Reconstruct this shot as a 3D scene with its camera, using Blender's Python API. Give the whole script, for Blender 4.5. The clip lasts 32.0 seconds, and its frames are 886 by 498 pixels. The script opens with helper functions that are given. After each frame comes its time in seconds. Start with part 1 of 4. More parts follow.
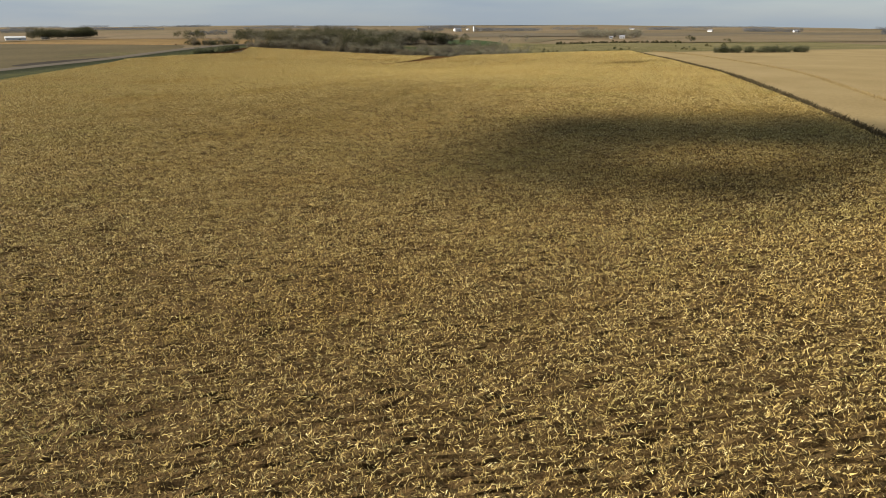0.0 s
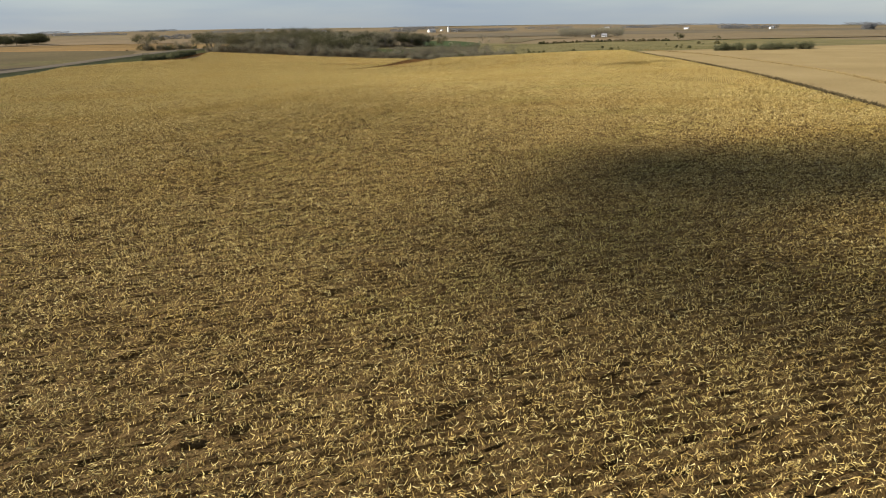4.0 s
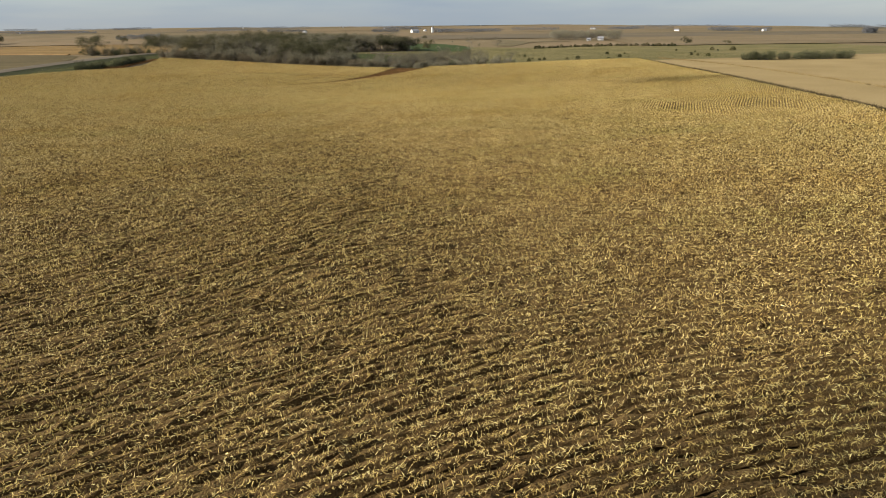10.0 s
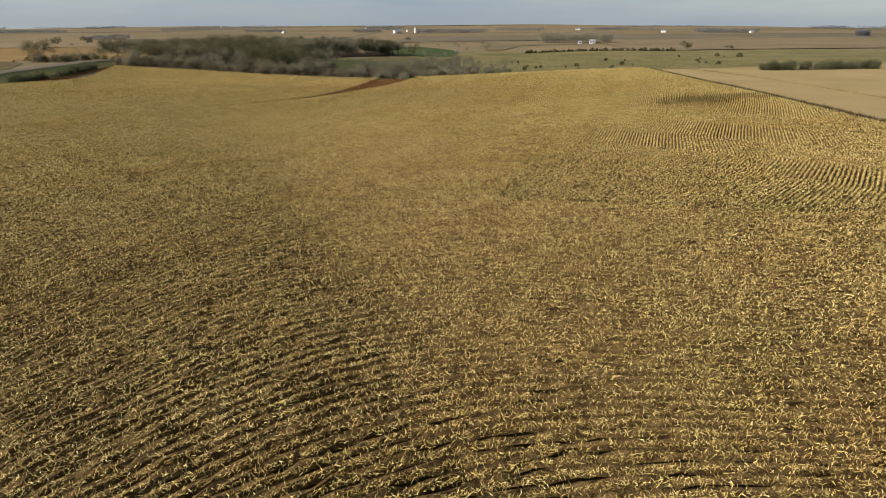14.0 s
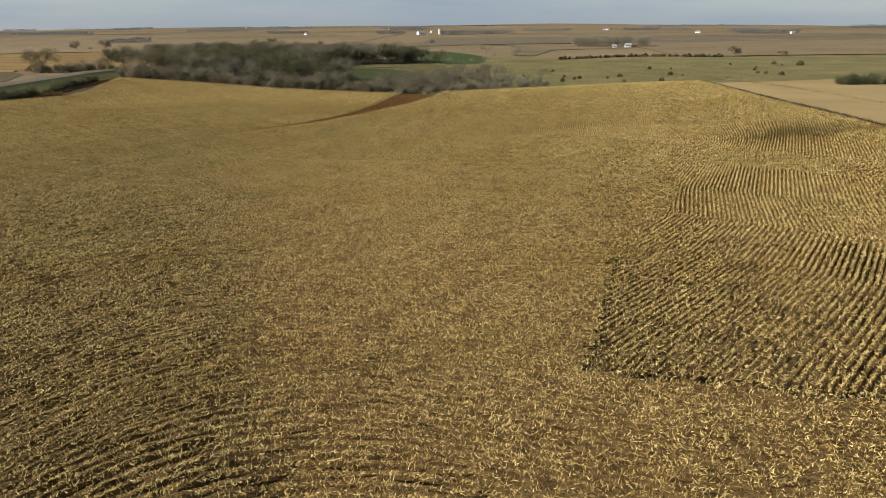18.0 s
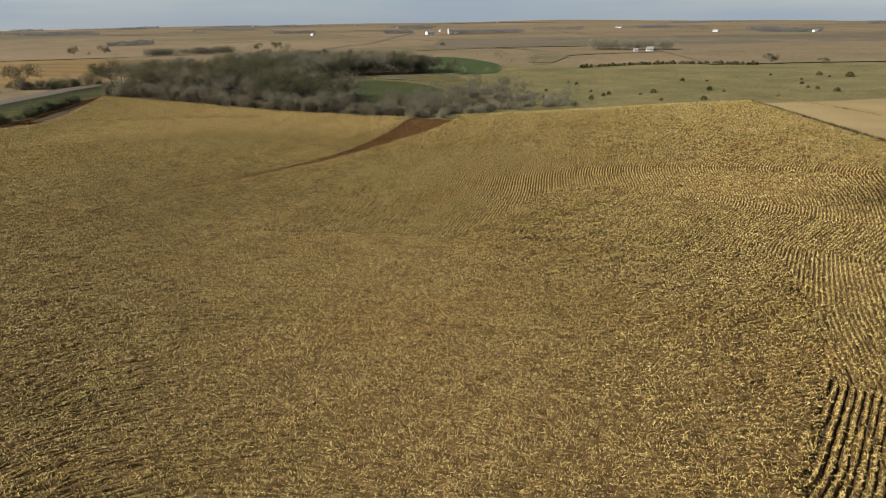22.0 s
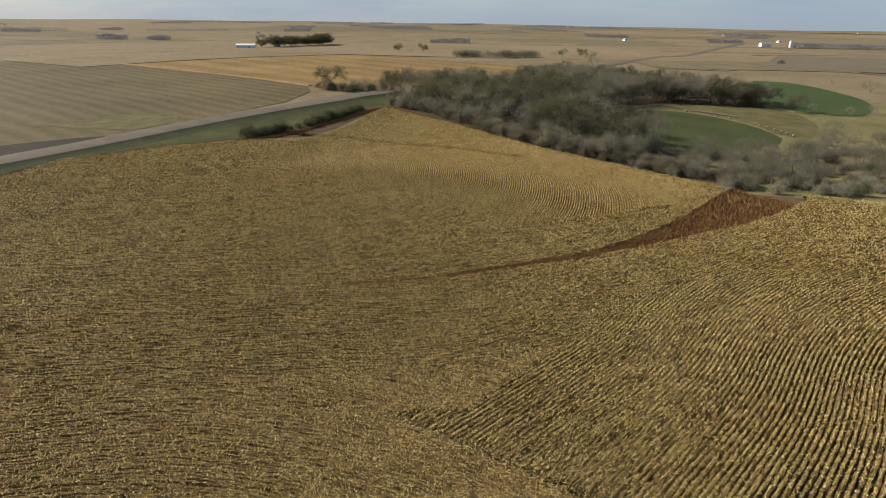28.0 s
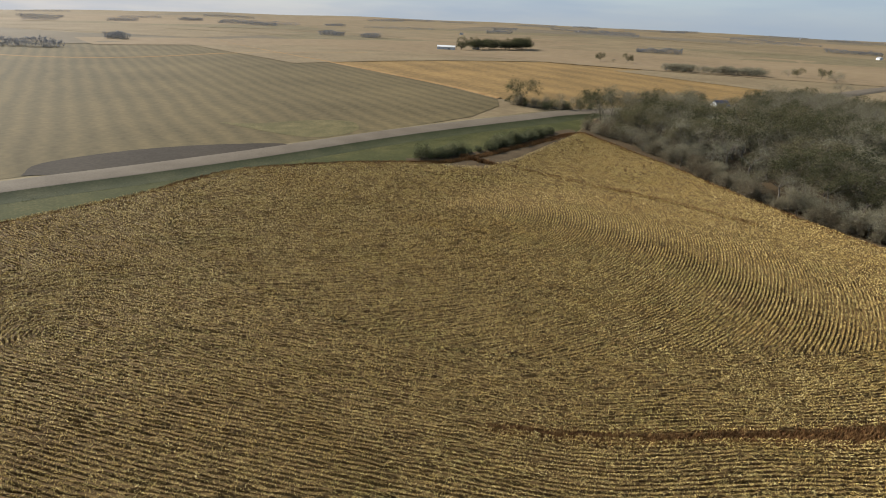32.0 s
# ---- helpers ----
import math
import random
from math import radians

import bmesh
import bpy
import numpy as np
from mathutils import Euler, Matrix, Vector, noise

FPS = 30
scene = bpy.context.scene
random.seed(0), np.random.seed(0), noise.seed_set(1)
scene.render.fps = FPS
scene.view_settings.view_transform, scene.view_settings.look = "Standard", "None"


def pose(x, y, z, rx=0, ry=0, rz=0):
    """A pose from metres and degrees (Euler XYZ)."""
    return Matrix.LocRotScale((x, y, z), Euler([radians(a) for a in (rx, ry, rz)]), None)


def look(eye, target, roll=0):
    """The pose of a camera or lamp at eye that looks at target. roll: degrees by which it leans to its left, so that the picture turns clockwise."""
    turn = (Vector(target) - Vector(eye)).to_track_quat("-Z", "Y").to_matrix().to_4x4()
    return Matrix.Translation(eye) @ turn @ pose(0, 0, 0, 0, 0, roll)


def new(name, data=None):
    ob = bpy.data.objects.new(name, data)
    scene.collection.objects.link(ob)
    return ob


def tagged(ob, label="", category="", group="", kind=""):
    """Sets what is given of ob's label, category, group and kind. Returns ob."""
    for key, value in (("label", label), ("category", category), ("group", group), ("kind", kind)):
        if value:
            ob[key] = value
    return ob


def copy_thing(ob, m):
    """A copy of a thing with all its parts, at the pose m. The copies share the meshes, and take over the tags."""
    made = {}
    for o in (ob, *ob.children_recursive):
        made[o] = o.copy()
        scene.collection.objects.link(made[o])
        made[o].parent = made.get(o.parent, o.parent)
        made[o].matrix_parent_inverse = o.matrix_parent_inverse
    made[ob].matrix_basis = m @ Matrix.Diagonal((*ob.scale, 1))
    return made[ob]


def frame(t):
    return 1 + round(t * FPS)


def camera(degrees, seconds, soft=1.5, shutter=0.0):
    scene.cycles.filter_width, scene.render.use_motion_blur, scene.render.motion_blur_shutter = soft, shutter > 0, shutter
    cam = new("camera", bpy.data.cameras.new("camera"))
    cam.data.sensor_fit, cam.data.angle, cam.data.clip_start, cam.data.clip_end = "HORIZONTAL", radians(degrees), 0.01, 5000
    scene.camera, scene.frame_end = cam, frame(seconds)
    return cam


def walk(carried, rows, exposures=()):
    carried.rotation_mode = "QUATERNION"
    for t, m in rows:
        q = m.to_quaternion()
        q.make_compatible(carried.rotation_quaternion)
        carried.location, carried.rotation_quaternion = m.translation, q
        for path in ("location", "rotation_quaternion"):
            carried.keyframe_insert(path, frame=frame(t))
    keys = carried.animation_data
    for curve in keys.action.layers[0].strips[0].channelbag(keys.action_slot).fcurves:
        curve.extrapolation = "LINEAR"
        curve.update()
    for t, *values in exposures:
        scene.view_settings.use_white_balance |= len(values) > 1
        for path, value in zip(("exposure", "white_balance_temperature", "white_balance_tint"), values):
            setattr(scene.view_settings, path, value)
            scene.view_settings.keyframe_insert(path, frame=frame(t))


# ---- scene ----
cam = camera(75.8, 32.0, soft=1.0)
PATH = [
    (0, pose(0.00, 0.00, 23.50, 68.38, 0, -19.36) @ pose(0, 0, 0, 0, 0, -0.38)),
    (0.5, pose(0.98, 5.39, 23.47, 68.41, 0, -19.26) @ pose(0, 0, 0, 0, 0, -0.45)),
    (1, pose(2.20, 10.70, 23.35, 68.41, 0, -18.95) @ pose(0, 0, 0, 0, 0, -0.52)),
    (1.5, pose(3.37, 15.98, 23.25, 68.43, 0, -19.64) @ pose(0, 0, 0, 0, 0, -0.59)),
    (2, pose(4.76, 21.15, 23.05, 68.43, 0, -20.18) @ pose(0, 0, 0, 0, 0, -0.66)),
    (2.5, pose(6.07, 26.25, 22.72, 68.49, 0, -20.70) @ pose(0, 0, 0, 0, 0, -0.72)),
    (4.5, pose(12.66, 49.88, 22.19, 68.46, 0, -21.99) @ pose(0, 0, 0, 0, 0, -1.20)),
    (5, pose(14.26, 55.12, 22.11, 68.50, 0, -22.33) @ pose(0, 0, 0, 0, 0, -1.19)),
    (5.5, pose(15.85, 60.35, 22.02, 68.53, 0, -22.65) @ pose(0, 0, 0, 0, 0, -1.15)),
    (6, pose(17.80, 65.80, 22.08, 68.47, 0, -22.85) @ pose(0, 0, 0, 0, 0, -1.08)),
    (6.5, pose(19.66, 71.32, 22.18, 68.51, 0, -23.01) @ pose(0, 0, 0, 0, 0, -1.03)),
    (7, pose(21.21, 76.37, 22.31, 68.49, 0, -23.21) @ pose(0, 0, 0, 0, 0, -1.02)),
    (7.5, pose(22.90, 81.32, 22.83, 68.48, 0, -23.29) @ pose(0, 0, 0, 0, 0, -0.94)),
    (8, pose(24.51, 86.51, 23.31, 68.45, 0, -23.45) @ pose(0, 0, 0, 0, 0, -0.86)),
    (8.5, pose(26.16, 91.49, 23.93, 68.43, 0, -23.52) @ pose(0, 0, 0, 0, 0, -0.83)),
    (9, pose(27.89, 96.35, 24.51, 68.44, 0, -23.50) @ pose(0, 0, 0, 0, 0, -0.82)),
    (9.5, pose(29.70, 101.22, 24.80, 68.41, 0, -23.51) @ pose(0, 0, 0, 0, 0, -0.82)),
    (10, pose(31.35, 106.28, 25.19, 68.36, 0, -23.50) @ pose(0, 0, 0, 0, 0, -0.79)),
    (10.5, pose(32.89, 111.45, 25.37, 68.35, 0, -23.91) @ pose(0, 0, 0, 0, 0, -0.79)),
    (11, pose(34.59, 116.68, 25.73, 68.31, 0, -24.37) @ pose(0, 0, 0, 0, 0, -0.76)),
    (11.5, pose(36.34, 121.91, 26.38, 68.30, 0, -24.32) @ pose(0, 0, 0, 0, 0, -0.76)),
    (12, pose(38.34, 127.28, 27.10, 68.27, 0, -24.75) @ pose(0, 0, 0, 0, 0, -0.71)),
    (12.5, pose(40.22, 133.00, 27.43, 68.26, 0, -25.69) @ pose(0, 0, 0, 0, 0, -0.64)),
    (13, pose(42.06, 138.00, 27.80, 68.26, 0, -25.82) @ pose(0, 0, 0, 0, 0, -0.55)),
    (13.5, pose(43.83, 142.86, 28.27, 68.24, 0, -25.63) @ pose(0, 0, 0, 0, 0, -0.54)),
    (14, pose(45.53, 147.59, 28.79, 68.26, 0, -25.26) @ pose(0, 0, 0, 0, 0, -0.60)),
    (14.5, pose(47.59, 152.08, 29.06, 68.24, 0, -24.79) @ pose(0, 0, 0, 0, 0, -0.73)),
    (16.5, pose(54.67, 169.92, 30.69, 68.19, 0, -23.22) @ pose(0, 0, 0, 0, 0, -1.16)),
    (17, pose(56.35, 175.42, 31.47, 68.14, 0, -23.14) @ pose(0, 0, 0, 0, 0, -1.08)),
    (17.5, pose(57.94, 180.86, 32.22, 68.17, 0, -22.99) @ pose(0, 0, 0, 0, 0, -0.94)),
    (18, pose(59.71, 186.06, 33.39, 68.22, 0, -22.98) @ pose(0, 0, 0, 0, 0, -0.81)),
    (18.5, pose(61.51, 190.99, 34.64, 68.13, 0, -22.79) @ pose(0, 0, 0, 0, 0, -0.78)),
    (19, pose(62.90, 195.87, 35.69, 68.14, 0, -22.54) @ pose(0, 0, 0, 0, 0, -0.82)),
    (19.5, pose(64.47, 200.79, 36.96, 68.05, 0, -22.30) @ pose(0, 0, 0, 0, 0, -0.95)),
    (20, pose(66.00, 205.47, 38.02, 68.05, 0, -22.14) @ pose(0, 0, 0, 0, 0, -1.11)),
    (20.5, pose(67.20, 210.08, 38.93, 67.97, 0, -22.02) @ pose(0, 0, 0, 0, 0, -1.19)),
    (21, pose(68.33, 214.75, 39.85, 67.96, 0, -21.98) @ pose(0, 0, 0, 0, 0, -1.21)),
    (21.5, pose(69.50, 219.48, 40.61, 67.87, 0, -22.08) @ pose(0, 0, 0, 0, 0, -1.16)),
    (22, pose(71.22, 224.17, 41.80, 67.89, 0, -22.14) @ pose(0, 0, 0, 0, 0, -1.15)),
    (22.5, pose(72.53, 229.03, 42.61, 67.89, 0, -22.10) @ pose(0, 0, 0, 0, 0, -1.22)),
    (23, pose(73.89, 233.85, 43.39, 67.92, 0, -21.97) @ pose(0, 0, 0, 0, 0, -1.30)),
    (23.5, pose(75.27, 239.00, 44.20, 67.92, 0, -21.96) @ pose(0, 0, 0, 0, 0, -1.26)),
    (24, pose(77.00, 244.15, 44.97, 67.93, 0, -21.31) @ pose(0, 0, 0, 0, 0, -1.18)),
    (24.5, pose(78.57, 249.31, 45.68, 67.97, 0, -20.22) @ pose(0, 0, 0, 0, 0, -1.03)),
    (26.5, pose(86.80, 274.36, 47.80, 68.15, 0, -6.50) @ pose(0, 0, 0, 0, 0, -0.45)),
    (27, pose(87.42, 279.52, 48.62, 68.08, 0, -1.97) @ pose(0, 0, 0, 0, 0, 0.01)),
    (27.5, pose(87.51, 284.90, 49.21, 68.04, 0, 2.59) @ pose(0, 0, 0, 0, 0, 0.47)),
    (28, pose(87.19, 290.18, 49.70, 67.99, 0, 6.11) @ pose(0, 0, 0, 0, 0, 0.82)),
    (28.5, pose(86.56, 295.64, 50.28, 67.97, 0, 7.85) @ pose(0, 0, 0, 0, 0, 0.98)),
    (29, pose(85.65, 301.36, 50.73, 67.90, 0, 10.51) @ pose(0, 0, 0, 0, 0, 1.15)),
    (29.5, pose(84.15, 306.91, 51.12, 67.90, 0, 13.03) @ pose(0, 0, 0, 0, 0, 1.45)),
    (30, pose(82.45, 312.38, 51.55, 67.90, 0, 16.13) @ pose(0, 0, 0, 0, 0, 1.81)),
    (30.5, pose(80.52, 317.49, 52.15, 67.88, 0, 17.88) @ pose(0, 0, 0, 0, 0, 2.15)),
    (31, pose(78.50, 322.24, 52.71, 67.82, 0, 19.79) @ pose(0, 0, 0, 0, 0, 2.38)),
    (31.5, pose(77.03, 325.93, 53.39, 67.78, 0, 21.44) @ pose(0, 0, 0, 0, 0, 2.54)),
    (32, pose(75.96, 328.64, 53.70, 67.70, 0, 24.25) @ pose(0, 0, 0, 0, 0, 2.56)),
]
walk(cam, PATH, [(0, 0.9, 6600, 10), (6, 1.02, 6600, 10), (10, 0.94, 6600, 10), (14, 0.84, 6550, 10), (24, 0.84, 6400, 10), (32, 1.04, 6200, 10)])

# ---- light ----
SUN_AZ = 80.0      # degrees to the left of +y
SUN_EL = 30.0
sun_dir = Vector((-math.sin(radians(SUN_AZ)) * math.cos(radians(SUN_EL)),
                  math.cos(radians(SUN_AZ)) * math.cos(radians(SUN_EL)), math.sin(radians(SUN_EL))))
world = bpy.data.worlds.new("sky")
scene.world = world
world.use_nodes = True
wn, wl = world.node_tree.nodes, world.node_tree.links
sky = wn.new("ShaderNodeTexSky")
sky.sky_type = "NISHITA"
sky.sun_disc = False
sky.sun_elevation = radians(SUN_EL)
sky.sun_rotation = radians(-SUN_AZ)
sky.dust_density = 1.0
sky.air_density = 1.0
sky.altitude = 300
# thin high cloud over the blue
tc = wn.new("ShaderNodeTexCoord")
veil_map = wn.new("ShaderNodeMapping")
veil_map.inputs["Scale"].default_value = (2.0, 2.0, 14.0)
wl.new(tc.outputs["Generated"], veil_map.inputs[0])
veil = wn.new("ShaderNodeTexNoise")
veil.inputs["Scale"].default_value, veil.inputs["Detail"].default_value = 1.6, 6
wl.new(veil_map.outputs[0], veil.inputs["Vector"])
veil_amt = wn.new("ShaderNodeMapRange")
veil_amt.inputs["From Min"].default_value, veil_amt.inputs["From Max"].default_value = 0.3, 0.75
veil_amt.inputs["To Min"].default_value, veil_amt.inputs["To Max"].default_value = 0.72, 0.95
wl.new(veil.outputs["Fac"], veil_amt.inputs["Value"])
veil_mix = wn.new("ShaderNodeMix")
veil_mix.data_type = "RGBA"
veil_mix.inputs["B"].default_value = (1.6, 2.0, 2.5, 1)
wl.new(veil_amt.outputs[0], veil_mix.inputs["Factor"])
wl.new(sky.outputs[0], veil_mix.inputs["A"])
wl.new(veil_mix.outputs["Result"], wn["Background"].inputs[0])
wn["Background"].inputs[1].default_value = 0.1
sun_data = bpy.data.lights.new("sun", "SUN")
sun_data.energy = 5.0
sun_data.angle = radians(0.6)
sun_data.color = (1.0, 0.93, 0.82)
sun = new("sun", sun_data)
sun.matrix_world = look((0, 0, 200), Vector((0, 0, 200)) - sun_dir)


# ---- materials ----
def mat(name, cols, scale=1.0, fine=12.0, rough=0.9, bump=0.3, dist=0.1, rnd=0.0, isl=0.0, spec=0.06, coord="world", bands=None, thin=0.0):
    """Procedural surface: cols are stops along a ramp fed by broad and fine noise."""
    m = bpy.data.materials.new(name)
    m.use_nodes = True
    n, l = m.node_tree.nodes, m.node_tree.links
    b = n["Principled BSDF"]
    b.inputs["Roughness"].default_value = rough
    b.inputs["Specular IOR Level"].default_value = spec
    geo = n.new("ShaderNodeNewGeometry")
    src = geo.outputs["Position"]
    if coord == "object":
        src = n.new("ShaderNodeTexCoord").outputs["Object"]
    n1, n2 = n.new("ShaderNodeTexNoise"), n.new("ShaderNodeTexNoise")
    n1.inputs["Scale"].default_value, n1.inputs["Detail"].default_value = scale, 5
    n2.inputs["Scale"].default_value, n2.inputs["Detail"].default_value = scale * fine, 6
    l.new(src, n1.inputs["Vector"])
    l.new(src, n2.inputs["Vector"])
    mx = n.new("ShaderNodeMath")
    mx.operation = "MULTIPLY_ADD"
    mx.inputs[1].default_value = 0.5
    l.new(n2.outputs["Fac"], mx.inputs[0])
    half = n.new("ShaderNodeMath")
    half.operation = "MULTIPLY"
    half.inputs[1].default_value = 0.5
    l.new(n1.outputs["Fac"], half.inputs[0])
    l.new(half.outputs[0], mx.inputs[2])
    fac = mx.outputs[0]
    if bands:
        # passes of machines: heading in degrees, metres between passes, strength
        mp, wv = n.new("ShaderNodeMapping"), n.new("ShaderNodeTexWave")
        mp.inputs["Rotation"].default_value = (0, 0, radians(-bands[0]))
        wv.bands_direction = "Y"
        wv.inputs["Scale"].default_value, wv.inputs["Distortion"].default_value = 0.314 / bands[1], 2.5
        wv.inputs["Detail"].default_value, wv.inputs["Detail Scale"].default_value = 3, 0.6
        l.new(src, mp.inputs[0])
        l.new(mp.outputs[0], wv.inputs["Vector"])
        c = n.new("ShaderNodeMath")
        c.operation = "MULTIPLY_ADD"
        c.inputs[1].default_value = bands[2]
        l.new(wv.outputs["Fac"], c.inputs[0])
        l.new(fac, c.inputs[2])
        cen = n.new("ShaderNodeMath")
        cen.operation = "SUBTRACT"
        cen.inputs[1].default_value = bands[2] * 0.5
        l.new(c.outputs[0], cen.inputs[0])
        fac = cen.outputs[0]
    for amount, out in ((rnd, "obj"), (isl, "isl")):
        if amount:
            r = n.new("ShaderNodeObjectInfo").outputs["Random"] if out == "obj" else geo.outputs["Random Per Island"]
            a = n.new("ShaderNodeMath")
            a.operation = "SUBTRACT"
            a.inputs[1].default_value = 0.5
            l.new(r, a.inputs[0])
            c = n.new("ShaderNodeMath")
            c.operation = "MULTIPLY_ADD"
            c.inputs[1].default_value = amount
            l.new(a.outputs[0], c.inputs[0])
            l.new(fac, c.inputs[2])
            fac = c.outputs[0]
    ramp = n.new("ShaderNodeValToRGB")
    el = ramp.color_ramp.elements
    lo, hi = 0.3, 0.7
    for i, c in enumerate(cols):
        p = lo + (hi - lo) * i / (len(cols) - 1)
        e = el[i] if i < 2 else el.new(p)
        e.position, e.color = p, (*c, 1)
    l.new(fac, ramp.inputs[0])
    l.new(ramp.outputs[0], b.inputs["Base Color"])
    if thin:
        # light through thin leaves and twigs
        tr, ms = n.new("ShaderNodeBsdfTranslucent"), n.new("ShaderNodeMixShader")
        l.new(ramp.outputs[0], tr.inputs["Color"])
        ms.inputs[0].default_value = thin
        l.new(b.outputs[0], ms.inputs[1])
        l.new(tr.outputs[0], ms.inputs[2])
        l.new(ms.outputs[0], n["Material Output"].inputs["Surface"])
    if bump:
        bp = n.new("ShaderNodeBump")
        bp.inputs["Strength"].default_value, bp.inputs["Distance"].default_value = bump, dist
        l.new(n2.outputs["Fac"], bp.inputs["Height"])
        l.new(bp.outputs[0], b.inputs["Normal"])
    return m


M_GROUND = mat("stubble_ground", [(0.104, 0.077, 0.043), (0.144, 0.108, 0.06), (0.187, 0.143, 0.082)], 0.012, 14, bump=0.4, dist=0.3)
M_SOIL = mat("corn_floor", [(0.045, 0.03, 0.014), (0.08, 0.055, 0.026), (0.125, 0.088, 0.042)], 0.3, 12, bump=0.6)
M_GREY = mat("harvested_stubble", [(0.059, 0.046, 0.021), (0.076, 0.059, 0.028), (0.094, 0.072, 0.034), (0.115, 0.088, 0.041)], 0.012, 30, bump=0.4, dist=0.2, bands=(147, 11, 0.16))
M_ORANGE = mat("ochre_crop", [(0.094, 0.061, 0.024), (0.158, 0.101, 0.038), (0.23, 0.144, 0.054)], 0.012, 25, bump=0.5, dist=0.4, bands=(146, 40, 0.1))
M_PALE = mat("pale_stubble", [(0.179, 0.127, 0.055), (0.231, 0.169, 0.077), (0.275, 0.209, 0.1)], 0.03, 40, bump=0.4, dist=0.2)
M_PASTURE = mat("dry_pasture", [(0.067, 0.063, 0.025), (0.123, 0.104, 0.043), (0.179, 0.141, 0.066)], 0.035, 18, bump=0.6, dist=0.3)
M_MEADOW = mat("green_meadow", [(0.026, 0.031, 0.01), (0.04, 0.046, 0.015), (0.06, 0.062, 0.021)], 0.04, 20, bump=0.5, dist=0.2)
M_GREEN = mat("winter_green_crop", [(0.026, 0.039, 0.012), (0.038, 0.053, 0.017), (0.052, 0.066, 0.022)], 0.03, 20, bump=0.3, dist=0.1)
M_DITCH = mat("ditch_grass", [(0.025, 0.028, 0.008), (0.043, 0.044, 0.013), (0.085, 0.073, 0.025)], 0.08, 14, bump=0.5, dist=0.2)
M_DRYGRASS = mat("dry_grass", [(0.13, 0.075, 0.03), (0.2, 0.12, 0.05), (0.27, 0.18, 0.08)], 0.1, 14, bump=0.6, dist=0.2)
M_BANK = mat("bank_grass", [(0.021, 0.026, 0.01), (0.034, 0.037, 0.015), (0.056, 0.053, 0.024)], 0.1, 14, bump=0.5, dist=0.2)
M_LITTER = mat("leaf_litter", [(0.036, 0.025, 0.013), (0.06, 0.042, 0.023), (0.09, 0.066, 0.036)], 0.12, 14, bump=0.6, dist=0.2)
M_ROAD = mat("road_surface", [(0.075, 0.06, 0.042), (0.1, 0.081, 0.058), (0.125, 0.105, 0.076)], 0.1, 20, rough=0.85, bump=0.2, dist=0.03)
M_DARK = mat("dark_soil", [(0.021, 0.016, 0.011), (0.033, 0.026, 0.018), (0.048, 0.037, 0.025)], 0.05, 16, bump=0.5, dist=0.2)
M_ROUGH = mat("rough_weeds", [(0.05, 0.045, 0.018), (0.085, 0.072, 0.03), (0.14, 0.112, 0.05)], 0.12, 10, bump=0.6, dist=0.3)
M_SWALE = mat("dark_swale", [(0.08, 0.064, 0.036), (0.12, 0.096, 0.052), (0.16, 0.128, 0.072)], 0.03, 16, bump=0.5, dist=0.2)
M_BARK = mat("bark", [(0.06, 0.05, 0.04), (0.11, 0.095, 0.08), (0.17, 0.15, 0.13)], 1.5, 8, bump=0.6, dist=0.05, coord="object", rnd=0.2)
M_TWIG = mat("bare_twigs", [(0.111, 0.098, 0.064), (0.176, 0.16, 0.106), (0.273, 0.253, 0.177)], 0.25, 6, bump=0, rnd=0.35, isl=0.35, thin=0.4)
M_LEAF = mat("tired_leaves", [(0.043, 0.045, 0.021), (0.074, 0.073, 0.036), (0.133, 0.112, 0.06)], 0.25, 6, bump=0, rnd=0.3, isl=0.35, thin=0.4)
M_CEDAR = mat("cedar_needles", [(0.034, 0.042, 0.017), (0.06, 0.063, 0.025), (0.102, 0.083, 0.035)], 0.6, 6, bump=0, rnd=0.3, isl=0.3, thin=0.4)
M_WILLOW = mat("willow_leaves", [(0.064, 0.068, 0.034), (0.101, 0.105, 0.053), (0.15, 0.146, 0.083)], 0.3, 6, bump=0, rnd=0.3, isl=0.35, thin=0.4)
# bare grey lightened towards blue: distance haze painted into the far trees
M_FARTREE_HAZE = mat("far_bare_trees", [(0.11, 0.111, 0.115), (0.149, 0.151, 0.155), (0.187, 0.188, 0.192)], 0.05, 6, bump=0, isl=0.3, thin=0.4)
M_BRUSH = mat("brush_twigs", [(0.101, 0.079, 0.049), (0.151, 0.127, 0.083), (0.224, 0.198, 0.132)], 0.3, 6, bump=0, rnd=0.35, isl=0.35, thin=0.4)
M_WEED = mat("dark_weeds", [(0.035, 0.027, 0.014), (0.06, 0.046, 0.024), (0.095, 0.073, 0.038)], 0.15, 8, bump=0, isl=0.5)
M_WHITE = mat("white_siding", [(0.525, 0.517, 0.495), (0.585, 0.578, 0.555), (0.615, 0.608, 0.593)], 0.4, 8, rough=0.6, bump=0.1, dist=0.02)
M_ROOF = mat("grey_roof", [(0.16, 0.16, 0.17), (0.22, 0.22, 0.23), (0.3, 0.3, 0.31)], 0.4, 8, rough=0.5, bump=0.1, dist=0.02)
M_BLUE = mat("blue_metal_roof", [(0.05, 0.065, 0.14), (0.06, 0.08, 0.17), (0.075, 0.1, 0.2)], 0.4, 8, rough=0.4, bump=0.1, dist=0.02)
M_WATER = bpy.data.materials.new("water")
M_WATER.use_nodes = True
_b = M_WATER.node_tree.nodes["Principled BSDF"]
_b.inputs["Base Color"].default_value = (0.02, 0.035, 0.06, 1)
_b.inputs["Roughness"].default_value = 0.04


